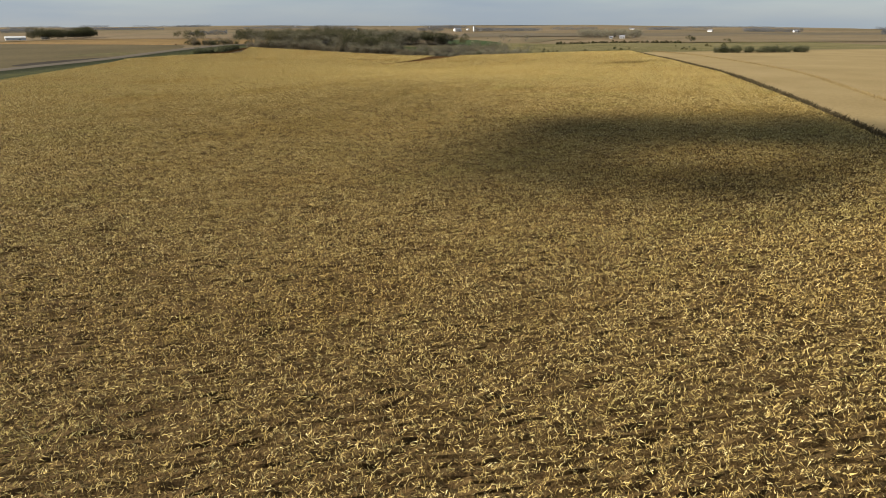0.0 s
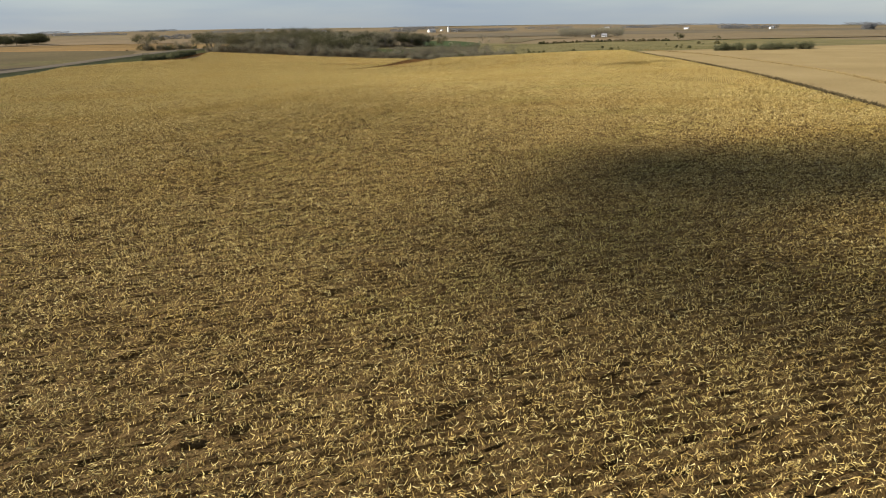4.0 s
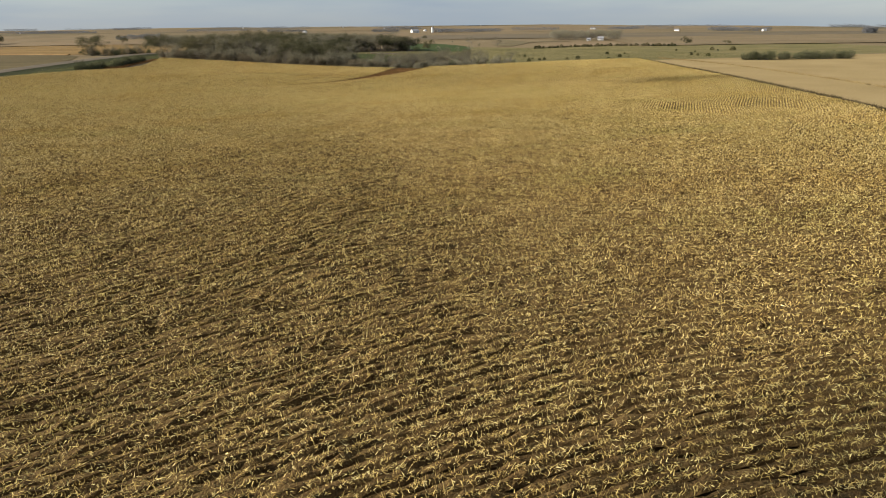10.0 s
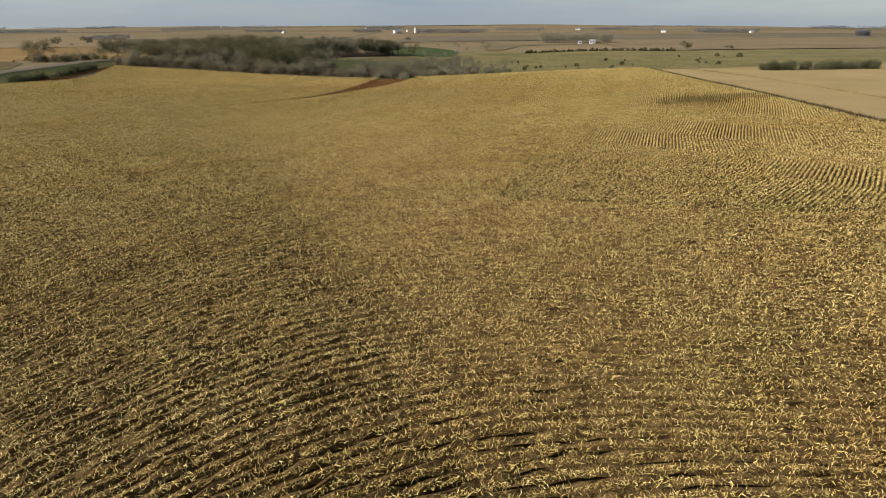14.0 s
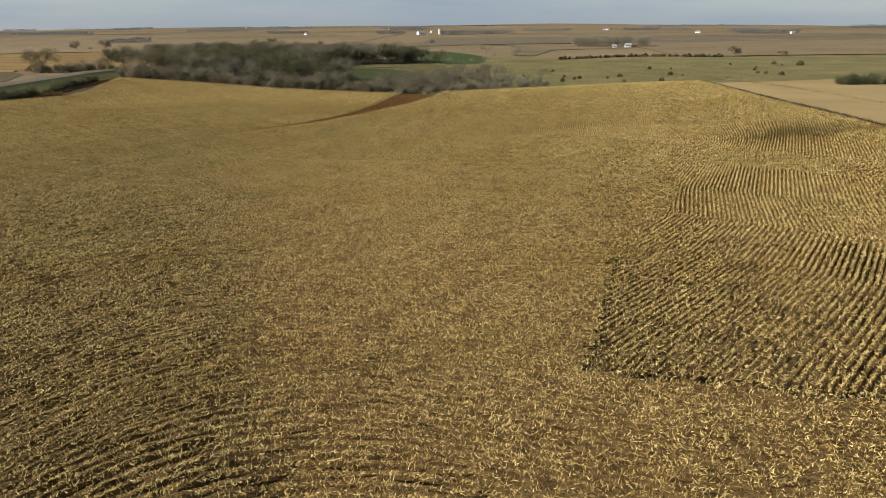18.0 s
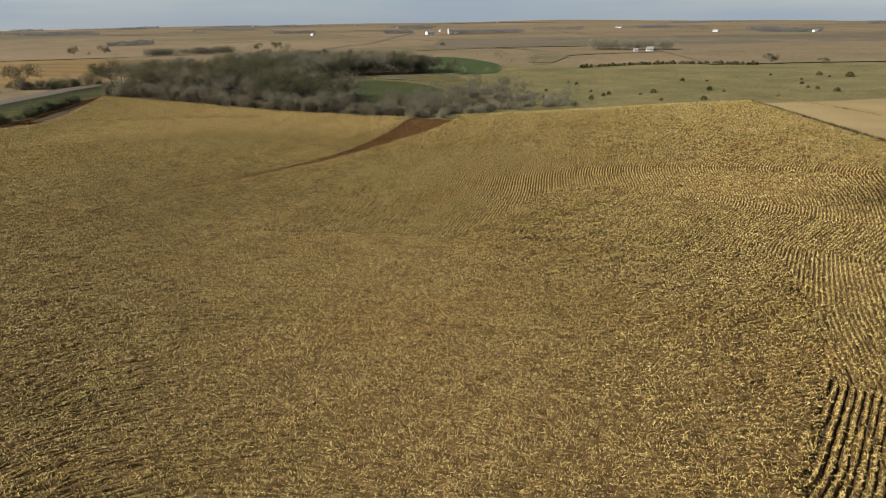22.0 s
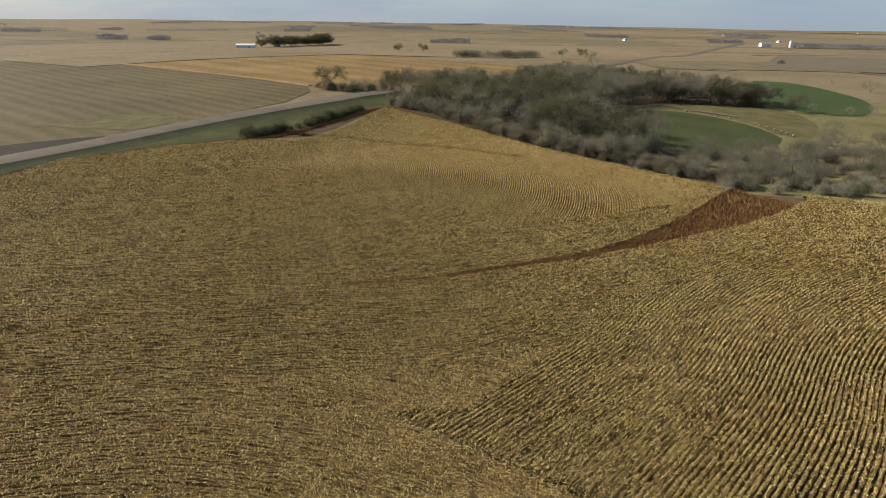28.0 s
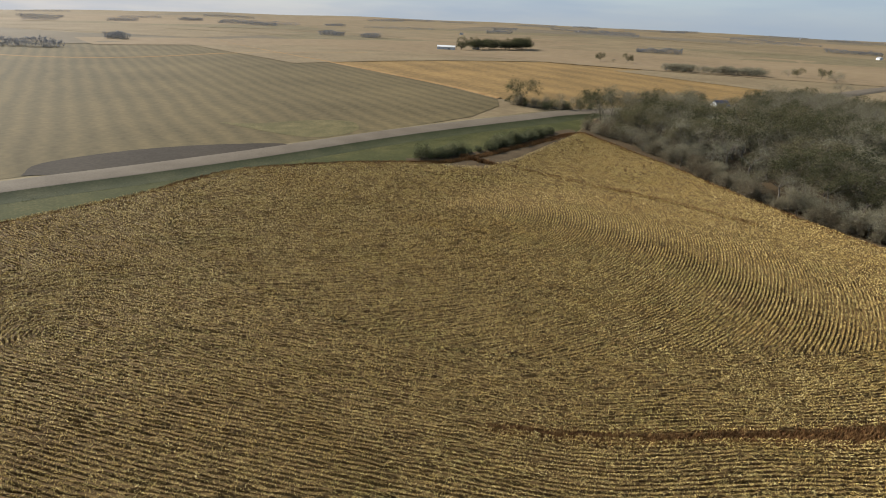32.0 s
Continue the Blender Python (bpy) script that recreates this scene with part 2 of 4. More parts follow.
# ---- terrain ----
HILLS = [(66, 175, 58, 3.06), (15, 124, 44, -1.90), (131, 372, 58, -4.67), (109, 452, 51, -1.75), (44, 540, 58, -0.88), (190, 525, 66, -2.63),
         (328, 583, 88, -3.94), (-44, 656, 88, 2.63), (160, 248, 58, 0.15), (-15, 423, 44, -1.02), (321, 423, 73, 0.29), (-219, 904, 175, 5.83)]


def height(x, y):
    x, y = np.asarray(x, float), np.asarray(y, float)
    z = np.zeros(np.broadcast(x, y).shape)
    for cx, cy, s, a in HILLS:
        z = z + a * np.exp(-((x - cx) ** 2 + (y - cy) ** 2) / (2 * s * s))
    d = np.hypot(x - 73, y - 365)
    far = np.clip((d - 730) / 1750, 0, 1)
    z = z + far * 6 * (np.sin(x / 450 + 1.3) * np.cos(y / 390 + 0.4) + 0.5 * np.sin((x + y) / 250))
    # the country falls away gently to the east and the west
    az = np.degrees(np.arctan2(73 - x, y - 365))
    z = z + np.maximum(d - 950, 0) * np.interp(az, [-180, -75, -58, -35, -10, 16, 45, 62, 80, 180], [-0.0105, -0.0115, -0.0095, 0, 0.002, 0.004, 0, -0.0095, -0.0115, -0.0105])
    return z


def mesh_from(name, verts, faces, material, smooth=True):
    me = bpy.data.meshes.new(name)
    me.from_pydata([tuple(v) for v in verts], [], faces)
    me.materials.append(material)
    if smooth:
        me.polygons.foreach_set("use_smooth", [True] * len(me.polygons))
    me.update()
    return me


def quick_mesh(name, verts, faces, material, smooth=False):
    """Large mesh of equal-sized faces from numpy arrays."""
    me = bpy.data.meshes.new(name)
    nf, k = faces.shape
    me.vertices.add(len(verts))
    me.vertices.foreach_set("co", np.ascontiguousarray(verts, np.float32).ravel())
    me.loops.add(nf * k)
    me.loops.foreach_set("vertex_index", np.ascontiguousarray(faces, np.int32).ravel())
    me.polygons.add(nf)
    me.polygons.foreach_set("loop_start", np.arange(0, nf * k, k, dtype=np.int32))
    me.polygons.foreach_set("use_smooth", np.full(nf, smooth, dtype=bool))
    me.materials.append(material)
    me.update(calc_edges=True)
    return me


def part(name, me, parent, label=""):
    ob = new(name, me)
    ob.parent = parent
    if label:
        ob["label"] = label
    return ob


def axis(a, b, step, reach):
    """Grid lines: even between a and b, then ever wider out to reach."""
    mid = list(np.arange(a, b + step, step))
    s, hi = step, mid[-1]
    while hi < reach:
        s = min(s * 1.25, 260)
        hi += s
        mid.append(hi)
    s, lo, low = step, mid[0], []
    while lo > -reach:
        s = min(s * 1.25, 260)
        lo -= s
        low.append(lo)
    return np.array(low[::-1] + mid)


gx, gy = axis(-240, 520, 6, 5200), axis(-90, 930, 6, 5200)
GX, GY = np.meshgrid(gx, gy)
gv = np.stack([GX.ravel(), GY.ravel(), height(GX, GY).ravel()], -1)
nx = len(gx)
ii = (np.arange(len(gy) - 1)[:, None] * nx + np.arange(nx - 1)[None]).ravel()
ground = new("ground", quick_mesh("ground", gv, np.stack([ii, ii + 1, ii + nx + 1, ii + nx], -1), M_GROUND, True))
tagged(ground, "rolling tan farmland that reaches the hazy horizon", "ground", kind="structure")


def smooth_line(pts, step):
    """Points every step metres along a Catmull-Rom curve through pts."""
    p = [np.array(q, float) for q in pts]
    p = [2 * p[0] - p[1]] + p + [2 * p[-1] - p[-2]]
    out = []
    for i in range(1, len(p) - 2):
        k = max(2, int(np.linalg.norm(p[i + 1] - p[i]) / step))
        for j in range(k):
            t = j / k
            out.append(0.5 * (2 * p[i] + (p[i + 1] - p[i - 1]) * t + (2 * p[i - 1] - 5 * p[i] + 4 * p[i + 1] - p[i + 2]) * t * t
                              + (3 * p[i] - p[i - 1] - 3 * p[i + 1] + p[i + 2]) * t ** 3))
    out.append(p[-2])
    return np.array(out)


def strip(name, pts, profile, material, label, category, step=6, widths=None):
    """A band along a curve; profile rows are (offset to the right, height over the ground)."""
    c = smooth_line(pts, step)
    t = np.gradient(c, axis=0)
    t /= np.linalg.norm(t, axis=1)[:, None]
    nrm = np.stack([t[:, 1], -t[:, 0]], -1)
    w = np.ones(len(c)) if widths is None else np.interp(np.linspace(0, 1, len(c)), np.linspace(0, 1, len(widths)), widths)
    v = []
    for o, up in profile:
        q = c + nrm * (o * w)[:, None]
        v.append(np.stack([q[:, 0], q[:, 1], height(q[:, 0], q[:, 1]) + up], -1))
    k, m = len(profile), len(c)
    v = np.concatenate(v)
    f = [(a * m + j, (a + 1) * m + j, (a + 1) * m + j + 1, a * m + j + 1) for a in range(k - 1) for j in range(m - 1)]
    f = [q[::-1] for q in f]
    return tagged(new(name, mesh_from(name, v, f, material)), label, category, kind="structure")


def sheet(name, poly, material, label, category, step=8, up=0.05, rough_edge=0.0):
    """A field laid over the ground inside an outline."""
    bm = bmesh.new()
    pl = smooth_line(list(poly) + [poly[0]], step)[:-1] if rough_edge else np.array(poly, float)
    bm.faces.new([bm.verts.new((x, y, 0)) for x, y in pl])
    for ax in (0, 1):
        lo, hi = pl[:, ax].min(), pl[:, ax].max()
        for c in np.arange(lo + step, hi, step):
            co, no = [0, 0, 0], [0, 0, 0]
            co[ax], no[ax] = c, 1
            bmesh.ops.bisect_plane(bm, geom=bm.verts[:] + bm.edges[:] + bm.faces[:], plane_co=co, plane_no=no)
    for v in bm.verts:
        v.co.z = float(height(v.co.x, v.co.y)) + up
    bmesh.ops.recalc_face_normals(bm, faces=bm.faces[:])
    if bm.faces[:] and sum(f.normal.z for f in bm.faces) < 0:
        bmesh.ops.reverse_faces(bm, faces=bm.faces[:])
    me = bpy.data.meshes.new(name)
    bm.to_mesh(me)
    bm.free()
    me.materials.append(material)
    return tagged(new(name, me), label, category, kind="structure")


CORN = [(-96, 306), (-80, 404), (-73, 438), (-69, 474), (-41, 503), (-20, 517), (2, 526), (9, 545), (13, 572), (19, 612), (63, 573), (104, 533), (142, 504), (166, 486),
        (185, 483), (238, 462), (293, 446), (324, 435), (284, 359), (262, 309), (210, 211), (149, 121), (106, 58), (60, 18), (30, -5), (-12, -5), (-66, 150), (-98, 285)]
ROAD = [(-187, 190), (-146, 314), (-114, 413), (-96, 456), (-80, 494), (-54, 559), (-17.5, 630), (7.29, 677), (92, 799), (160, 933), (239, 1100), (315, 1241), (392, 1336), (700, 1970)]

sheet("corn_field_floor", CORN, M_SOIL, "brown soil and litter under standing corn", "field", 6, 0.02)
strip("road", ROAD, [(-9.48, 0.15), (-6.42, 1.09), (-5.54, 1.17), (0, 1.28), (5.54, 1.17), (6.42, 1.09), (9.48, 0.15)], M_ROAD, "pale grey gravelled country road with low crown", "road")
sheet("ditch", [(-134, 343), (-106, 420), (-88, 459), (-71, 497), (-45, 561), (-10.21, 630), (14.58, 671), (17.5, 642), (16.04, 614), (1.46, 570), (-16.04, 529), (-42, 509), (-70, 475), (-74, 438), (-82, 404), (-96, 328)], M_DITCH, "green grassy roadside ditch beside the corn", "ditch", 5, 0.07)
strip("bank", ROAD[:9], [(6.56, 1.05), (9.48, 0.18), (13.85, 0.15), (15.31, 0.1)], M_BANK, "darker grass bank under the road", "verge")
strip("verge", ROAD[:9], [(-12.5, 0.12), (-9.6, 0.18), (-6.42, 1.05)], M_SWALE, "brown grassy verge along the road", "verge")
WATERWAY = [(56, 393), (70, 399), (88, 410), (108, 422), (130, 439), (151, 458), (173, 481)]
strip("waterway", WATERWAY, [(-1.46, 0.07), (1.46, 0.07)], M_DRYGRASS, "reddish brown dry grass waterway between the corn", "waterway", 3, widths=[0.6, 1.2, 2, 2.5, 5, 9, 8])
sheet("harvested_field", [(-124, 423), (-90, 503), (-58, 576), (-42, 620), (-42, 664), (-53, 691), (-115, 736), (-232, 799), (-338, 856), (-661, 1060), (-1313, 1021), (-1313, 292), (-219, 219)], M_GREY, "greyish tan harvested field with combine tracks", "field", 20, 0.2)
sheet("ochre_field", [(-53, 697), (-14.58, 685), (29, 729), (74, 795), (109, 860), (117, 992), (117, 1104), (2.92, 1191), (-175, 1283), (-481, 1240), (-613, 1072), (-338, 863), (-232, 806), (-115, 744)], M_ORANGE, "ochre field of standing ripe crop", "field", 30, 0.06)
sheet("pasture", [(185, 486), (238, 465), (293, 449), (324, 439), (368, 420), (613, 365), (671, 554), (510, 642), (388, 685), (343, 729), (277, 700), (219, 685), (146, 671), (88, 656), (29, 620), (61, 572), (102, 534), (165, 486)], M_PASTURE, "olive dry grass pasture", "pasture", 12, 0.05)
sheet("meadow", [(141, 622), (160, 650), (178, 660), (198, 654), (218, 628), (224, 590), (207, 566), (186, 552), (165, 545), (150, 572)], M_MEADOW, "dark green grazed meadow beside the creek", "meadow", 10, 0.1, 1)
sheet("rough_ground", [(150, 655), (200, 690), (258, 690), (262, 640), (240, 596), (226, 600), (222, 628), (200, 657), (178, 663)], M_ROUGH, "rough olive-brown ground beyond the meadow", "ground", 8, 0.09, 1)
sheet("green_field", [(315, 871), (344, 846), (341, 738), (302, 669), (268, 685), (258, 718), (264, 780)], M_GREEN, "bright green winter crop", "field", 12, 0.12, 1)
sheet("neighbour_field", [(327, 432), (368, 417), (613, 357), (613, -88), (88, -88), (76, -11.67), (109, 55), (152, 117), (213, 209), (265, 306), (287, 356)], M_PALE, "pale straw-coloured harvested field next to the corn", "field", 15, 0.05)
strip("field_border", [(324, 435), (286, 359), (264, 309), (212, 211), (151, 121), (108, 58), (80, -11.67)], [(-1.1, 0.1), (0, 0.3), (1.1, 0.1)], M_ROUGH, "dark brown grass strip between two fields", "field border", 4)
sheet("bare_strip", [(-24, 519), (-12, 524), (4, 530), (9, 545), (12, 566), (17, 606), (14, 622), (8, 616), (2, 592), (-4, 571), (-11, 551), (-19, 536), (-30, 524)], M_LITTER, "brown bare ground between bushes and corn", "soil", 5, 0.1, 1)
sheet("wood_floor", [(17, 616), (64, 575), (105, 535), (143, 506), (168, 488), (176, 500), (158, 545), (144, 585), (140, 622), (146, 665), (190, 690), (255, 690), (262, 720), (222, 762), (178, 800), (146, 845), (103, 800), (66, 748), (40, 716), (18, 680)], M_LITTER, "brown leaf litter under the wood", "wood floor", 10, 0.14)


# ---- standing corn ----
def inside(px, py, poly):
    r = np.zeros(px.shape, bool)
    k = len(poly)
    for i in range(k):
        (x0, y0), (x1, y1) = poly[i], poly[(i + 1) % k]
        c = ((y0 > py) != (y1 > py)) & (px < (x1 - x0) * (py - y0) / ((y1 - y0) or 1e-9) + x0)
        r ^= c
    return r


def nearest(px, py, line):
    """Nearest place on a polyline and the distance to it."""
    best = np.full(px.shape, 1e9)
    bx, by = np.zeros(px.shape), np.zeros(px.shape)
    for (x0, y0), (x1, y1) in zip(line[:-1], line[1:]):
        dx, dy = x1 - x0, y1 - y0
        t = np.clip(((px - x0) * dx + (py - y0) * dy) / (dx * dx + dy * dy), 0, 1)
        qx, qy = x0 + t * dx, y0 + t * dy
        d = np.hypot(px - qx, py - qy)
        m = d < best
        best[m], bx[m], by[m] = d[m], qx[m], qy[m]
    return best, bx, by


ROW = 0.76
SWIRL = [(-46, 426), (-30, 416), (-6, 410), (13, 407), (34, 406), (55, 413), (79, 431), (101, 443), (120, 455), (166, 486), (104, 533), (63, 573), (17, 616), (-14, 530), (-69, 476), (-62, 445)]
SLOPE = [(73, 355), (95, 345), (111, 336), (120, 331), (132, 339), (155, 354), (172, 348), (186, 338), (200, 330), (222, 322), (262, 309), (330, 300), (324, 436), (185, 485), (176, 464), (164, 446), (135, 417), (117, 401), (97, 376), (85, 358)]
BEND = [(90, 222), (112, 246), (126, 254), (145, 267), (157, 280), (164, 289), (160, 297), (149, 309), (134, 320), (120, 331), (132, 339), (155, 354), (185, 385), (215, 405), (330, 440), (330, 230), (190, 190), (130, 195)]
CORE = [(0, 7.29), (26, 88), (47, 160), (80, 255), (90, 328), (58, 382)]
GAP = smooth_line([(-12, 540), (4, 535), (42, 528), (71, 524), (96, 516)], 5)
CREEK_GAP = smooth_line(WATERWAY, 4)
# guide lines: the rows of a block run parallel to its guide
AXES = [None, None,
        smooth_line([(95, 308), (117, 336), (136, 360), (150, 381), (164, 396), (183, 409), (207, 420), (245, 432), (300, 446)], 4),
        smooth_line([(-66, 428), (-30, 444), (-8, 461), (6, 479)], 3),
        smooth_line([(-20, 378), (20, 386), (55, 395), (70, 400), (89, 412), (109, 423), (131, 440), (152, 458), (174, 480), (190, 500)], 4)]


def drift(x, y):
    """How far the open rows bow north at x: they arch over a low rise and run straighter to the south."""
    rise = np.interp(y, [60, 150, 230, 270, 300, 360, 430], [0, 12, 36, 42, 39, 18, 0])
    return rise * np.exp(-(x - 57) ** 2 / (2 * 32.0 ** 2)) - np.interp(y, [90, 250], [0.2, 0.02]) * (x - 20)


def wound(u, v):
    """The same for the rows that wind up the slope, in a frame turned by 30 degrees."""
    upper = np.interp(u, [200, 283, 304, 316, 322, 330, 340, 353, 366, 388, 430], [8, 3.5, 1.8, 0.2, 0.8, 5, 12.5, 20, 24, 27, 27])
    lower = np.interp(u, [180, 212, 228, 246, 267, 292, 314, 340, 380, 430], [9, 3, 0.5, -0.3, 5, 8.5, 4, 7, 13, 16])
    w = np.clip((v - 155) / 42, 0, 1)
    return lower + (upper - lower) * w


C30, S30 = math.cos(radians(30)), math.sin(radians(30))


def block_of(x, y):
    k = np.zeros(x.shape, int)
    k[nearest(x, y, AXES[4])[0] < 32] = 4
    k[inside(x, y, BEND)] = 1
    k[inside(x, y, SLOPE)] = 2
    k[inside(x, y, SWIRL)] = 3
    return k


def planted(x, y):
    """Where corn stands: in the field, off the waterway and the weedy gap."""
    g = nearest(x, y, CREEK_GAP)[0]
    half = np.interp(x, [52, 87, 117, 139, 157, 182], [0.25, 0.8, 1.8, 5, 9.5, 11.5])
    return (g > half) & (nearest(x, y, GAP)[0] > 0.55 + 0.3 * np.sin(x * 0.7)) & inside(x, y, CORN)


def rows_of(k, far, step, rng):
    """Ridges of leafy stalks along every row of block k, out to far metres from its guide."""
    ax = AXES[k]
    seg = np.concatenate([[0], np.cumsum(np.linalg.norm(np.diff(ax, axis=0), axis=1))])
    s = np.linspace(0, seg[-1], max(3, int(seg[-1] / step)))
    c = np.stack([np.interp(s, seg, ax[:, i]) for i in (0, 1)], -1)
    t = np.gradient(c, axis=0)
    t /= np.linalg.norm(t, axis=1)[:, None]
    nrm = np.stack([-t[:, 1], t[:, 0]], -1)
    return ridges(k, offset_lines(c, t, nrm, far, step), rng)


def open_lines(step):
    """The open rows: one curve north of another, right across the field."""
    x = np.arange(-100, 330, step)
    for n in range(-90, 640):
        y = np.full(x.shape, n * ROW)
        for _ in range(8):
            y = n * ROW + drift(x, y)
        slope = np.gradient(y, x)
        out = np.stack([-slope, np.ones(len(x))], -1) / np.sqrt(1 + slope * slope)[:, None]
        yield np.stack([x, y], -1), out, 0.0, len(x)


def wound_lines(step):
    """The wound rows, one curve above another in the turned frame."""
    u = np.arange(150, 470, step)
    for n in range(60, 420):
        v = np.full(u.shape, n * ROW)
        for _ in range(10):
            v = n * ROW + wound(u, v)
        slope = np.gradient(v, u)
        k = np.sqrt(1 + slope * slope)
        a, b = -slope / k, 1 / k
        yield np.stack([C30 * u - S30 * v, S30 * u + C30 * v], -1), np.stack([C30 * a - S30 * b, S30 * a + C30 * b], -1), 0.0, len(u)


def offset_lines(c, t, nrm, far, step):
    """Curves at every row's distance round a guide line."""
    for n in range(int(far / ROW) + 1):
        d = n * ROW
        m = max(3, int(math.pi * d / step))
        turn = np.linspace(0, math.pi, m)[1:-1]
        tip = c[-1] + d * (nrm[-1] * np.cos(turn)[:, None] + t[-1] * np.sin(turn)[:, None])
        tail = c[0] + d * (-nrm[0] * np.cos(turn)[:, None] - t[0] * np.sin(turn)[:, None])
        p = np.concatenate([c + nrm * d, tip, (c - nrm * d)[::-1], tail])
        out = np.concatenate([nrm, (tip - c[-1]) / max(d, 1e-6), -nrm[::-1], (tail - c[0]) / max(d, 1e-6)])
        yield p, out, d, len(c) if n == 0 else 0


def ridges(k, lines, rng):
    """Leafy ridges of stalks along the lines of block k."""
    V, F, near, base = [], [], [], 0
    for p, out, d, stop in lines:
        x, y = p[:, 0], p[:, 1]
        ok = inside(x, y, CORN)
        if not ok.any():
            continue
        idx = np.where(ok)[0]
        ok[idx] = (block_of(x[idx], y[idx]) == k) & planted(x[idx], y[idx])
        if AXES[k] is not None:
            ok[idx] &= nearest(x[idx], y[idx], AXES[k])[0] > d - 0.3
        j = np.where(ok & np.roll(ok, -1))[0]
        if stop:
            j = j[j < stop - 1]
        if not len(j):
            continue
        z = height(x, y)
        k4 = (len(x), 2)
        low, top = rng.uniform(0.33, 0.4, k4), rng.uniform(0.1, 0.27, k4)
        wob, up = rng.normal(0, 0.06, len(x)), rng.normal(0, 0.09, len(x))
        prof = ((-low[:, 0], rng.uniform(0.9, 1.35, len(x))), (wob - top[:, 0], rng.normal(1.62, 0.11, len(x)) + up), (wob + top[:, 1], rng.normal(1.62, 0.11, len(x)) + up), (low[:, 1], rng.uniform(0.9, 1.35, len(x))))
        v = np.stack([np.stack([x + out[:, 0] * o, y + out[:, 1] * o, z + h], -1) for o, h in prof], 1)
        q = (j + 1) % len(x)
        used_pts = np.unique(np.concatenate([j, q]))
        back = np.zeros(len(x), int)
        back[used_pts] = np.arange(len(used_pts))
        V.append(v[used_pts].reshape(-1, 3))
        a, b = back[j] * 4 + base, back[q] * 4 + base
        near.append(core_distance(x[j], y[j]) < NEAR)
        F.append(np.stack([np.stack([a + i, a + i + 1, b + i + 1, b + i], -1) for i in range(3)], 1))
        base += 4 * len(used_pts)
    V, F, near = np.concatenate(V), np.concatenate(F), np.concatenate(near)
    # beside the core line only lower stalks, coloured as shaded, stand under single leaves
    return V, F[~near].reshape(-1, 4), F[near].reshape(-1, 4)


NEAR = 330


def core_distance(x, y):
    """Distance from the core line, scattered so that the kinds of growth mingle."""
    grain = np.sin(x * 12.9898 + y * 78.233) * 43758.5453
    return np.maximum(nearest(x, y, CORE)[0] + 50 * (grain - np.floor(grain) - 0.5), 0)


def snap_rows(x, y, block):
    """Move places onto the nearest planted row of their block; also the heading of the row."""
    x, y, head = x.copy(), y.copy(), np.zeros(x.shape)
    m = block == 0
    bow = drift(x[m], y[m])
    head[m] = np.arctan(drift(x[m] + 0.5, y[m]) - drift(x[m] - 0.5, y[m]))
    y[m] += np.round((y[m] - bow) / ROW) * ROW - (y[m] - bow)
    m = block == 1
    u, v = C30 * x[m] + S30 * y[m], C30 * y[m] - S30 * x[m]
    bow = wound(u, v)
    head[m] = np.arctan(wound(u + 0.5, v) - wound(u - 0.5, v)) + radians(30)
    v = v + np.round((v - bow) / ROW) * ROW - (v - bow)
    x[m], y[m] = C30 * u - S30 * v, S30 * u + C30 * v
    for k, line in list(enumerate(AXES))[2:]:
        m = block == k
        d, bx, by = nearest(x[m], y[m], line)
        d = np.maximum(d, 1e-6)
        s = np.round(d / ROW) * ROW / d
        head[m] = np.arctan2(y[m] - by, x[m] - bx) + np.pi / 2
        x[m], y[m] = bx + (x[m] - bx) * s, by + (y[m] - by) * s
    return x, y, head


def leaves(rng, x, y, head, length, width, spread, narrow):
    """One dry leaf blade on each place, at its own angle near the top of the stalks."""
    k = len(x)
    x, y = x + rng.normal(0, spread, k), y + rng.normal(0, spread, k)
    z = height(x, y) + np.maximum(1.85 - np.abs(rng.normal(0, 0.24, k)), 1.1)
    az, el = head + rng.uniform(0, 2 * np.pi, k), rng.normal(0.15, 0.62, k)
    L, W = length * rng.uniform(0.55, 1.3, k), width * rng.uniform(0.5, 1.2, k) * 0.5
    L *= 1 - narrow * np.abs(np.sin(az - head))
    tilt = rng.uniform(-0.9, 0.9, k)
    ca, sa = np.cos(az), np.sin(az)
    dx, dy, dz = ca * np.cos(el) * L, sa * np.cos(el) * L, np.sin(el) * L
    wx, wy, wz = -sa * W * np.cos(tilt), ca * W * np.cos(tilt), W * np.sin(tilt)
    p = np.stack([x, y, z], -1)
    o = np.stack([wx, wy, wz], -1)
    return np.stack([p + o, p - o, p + np.stack([dx, dy, dz], -1)], 1).reshape(-1, 3)


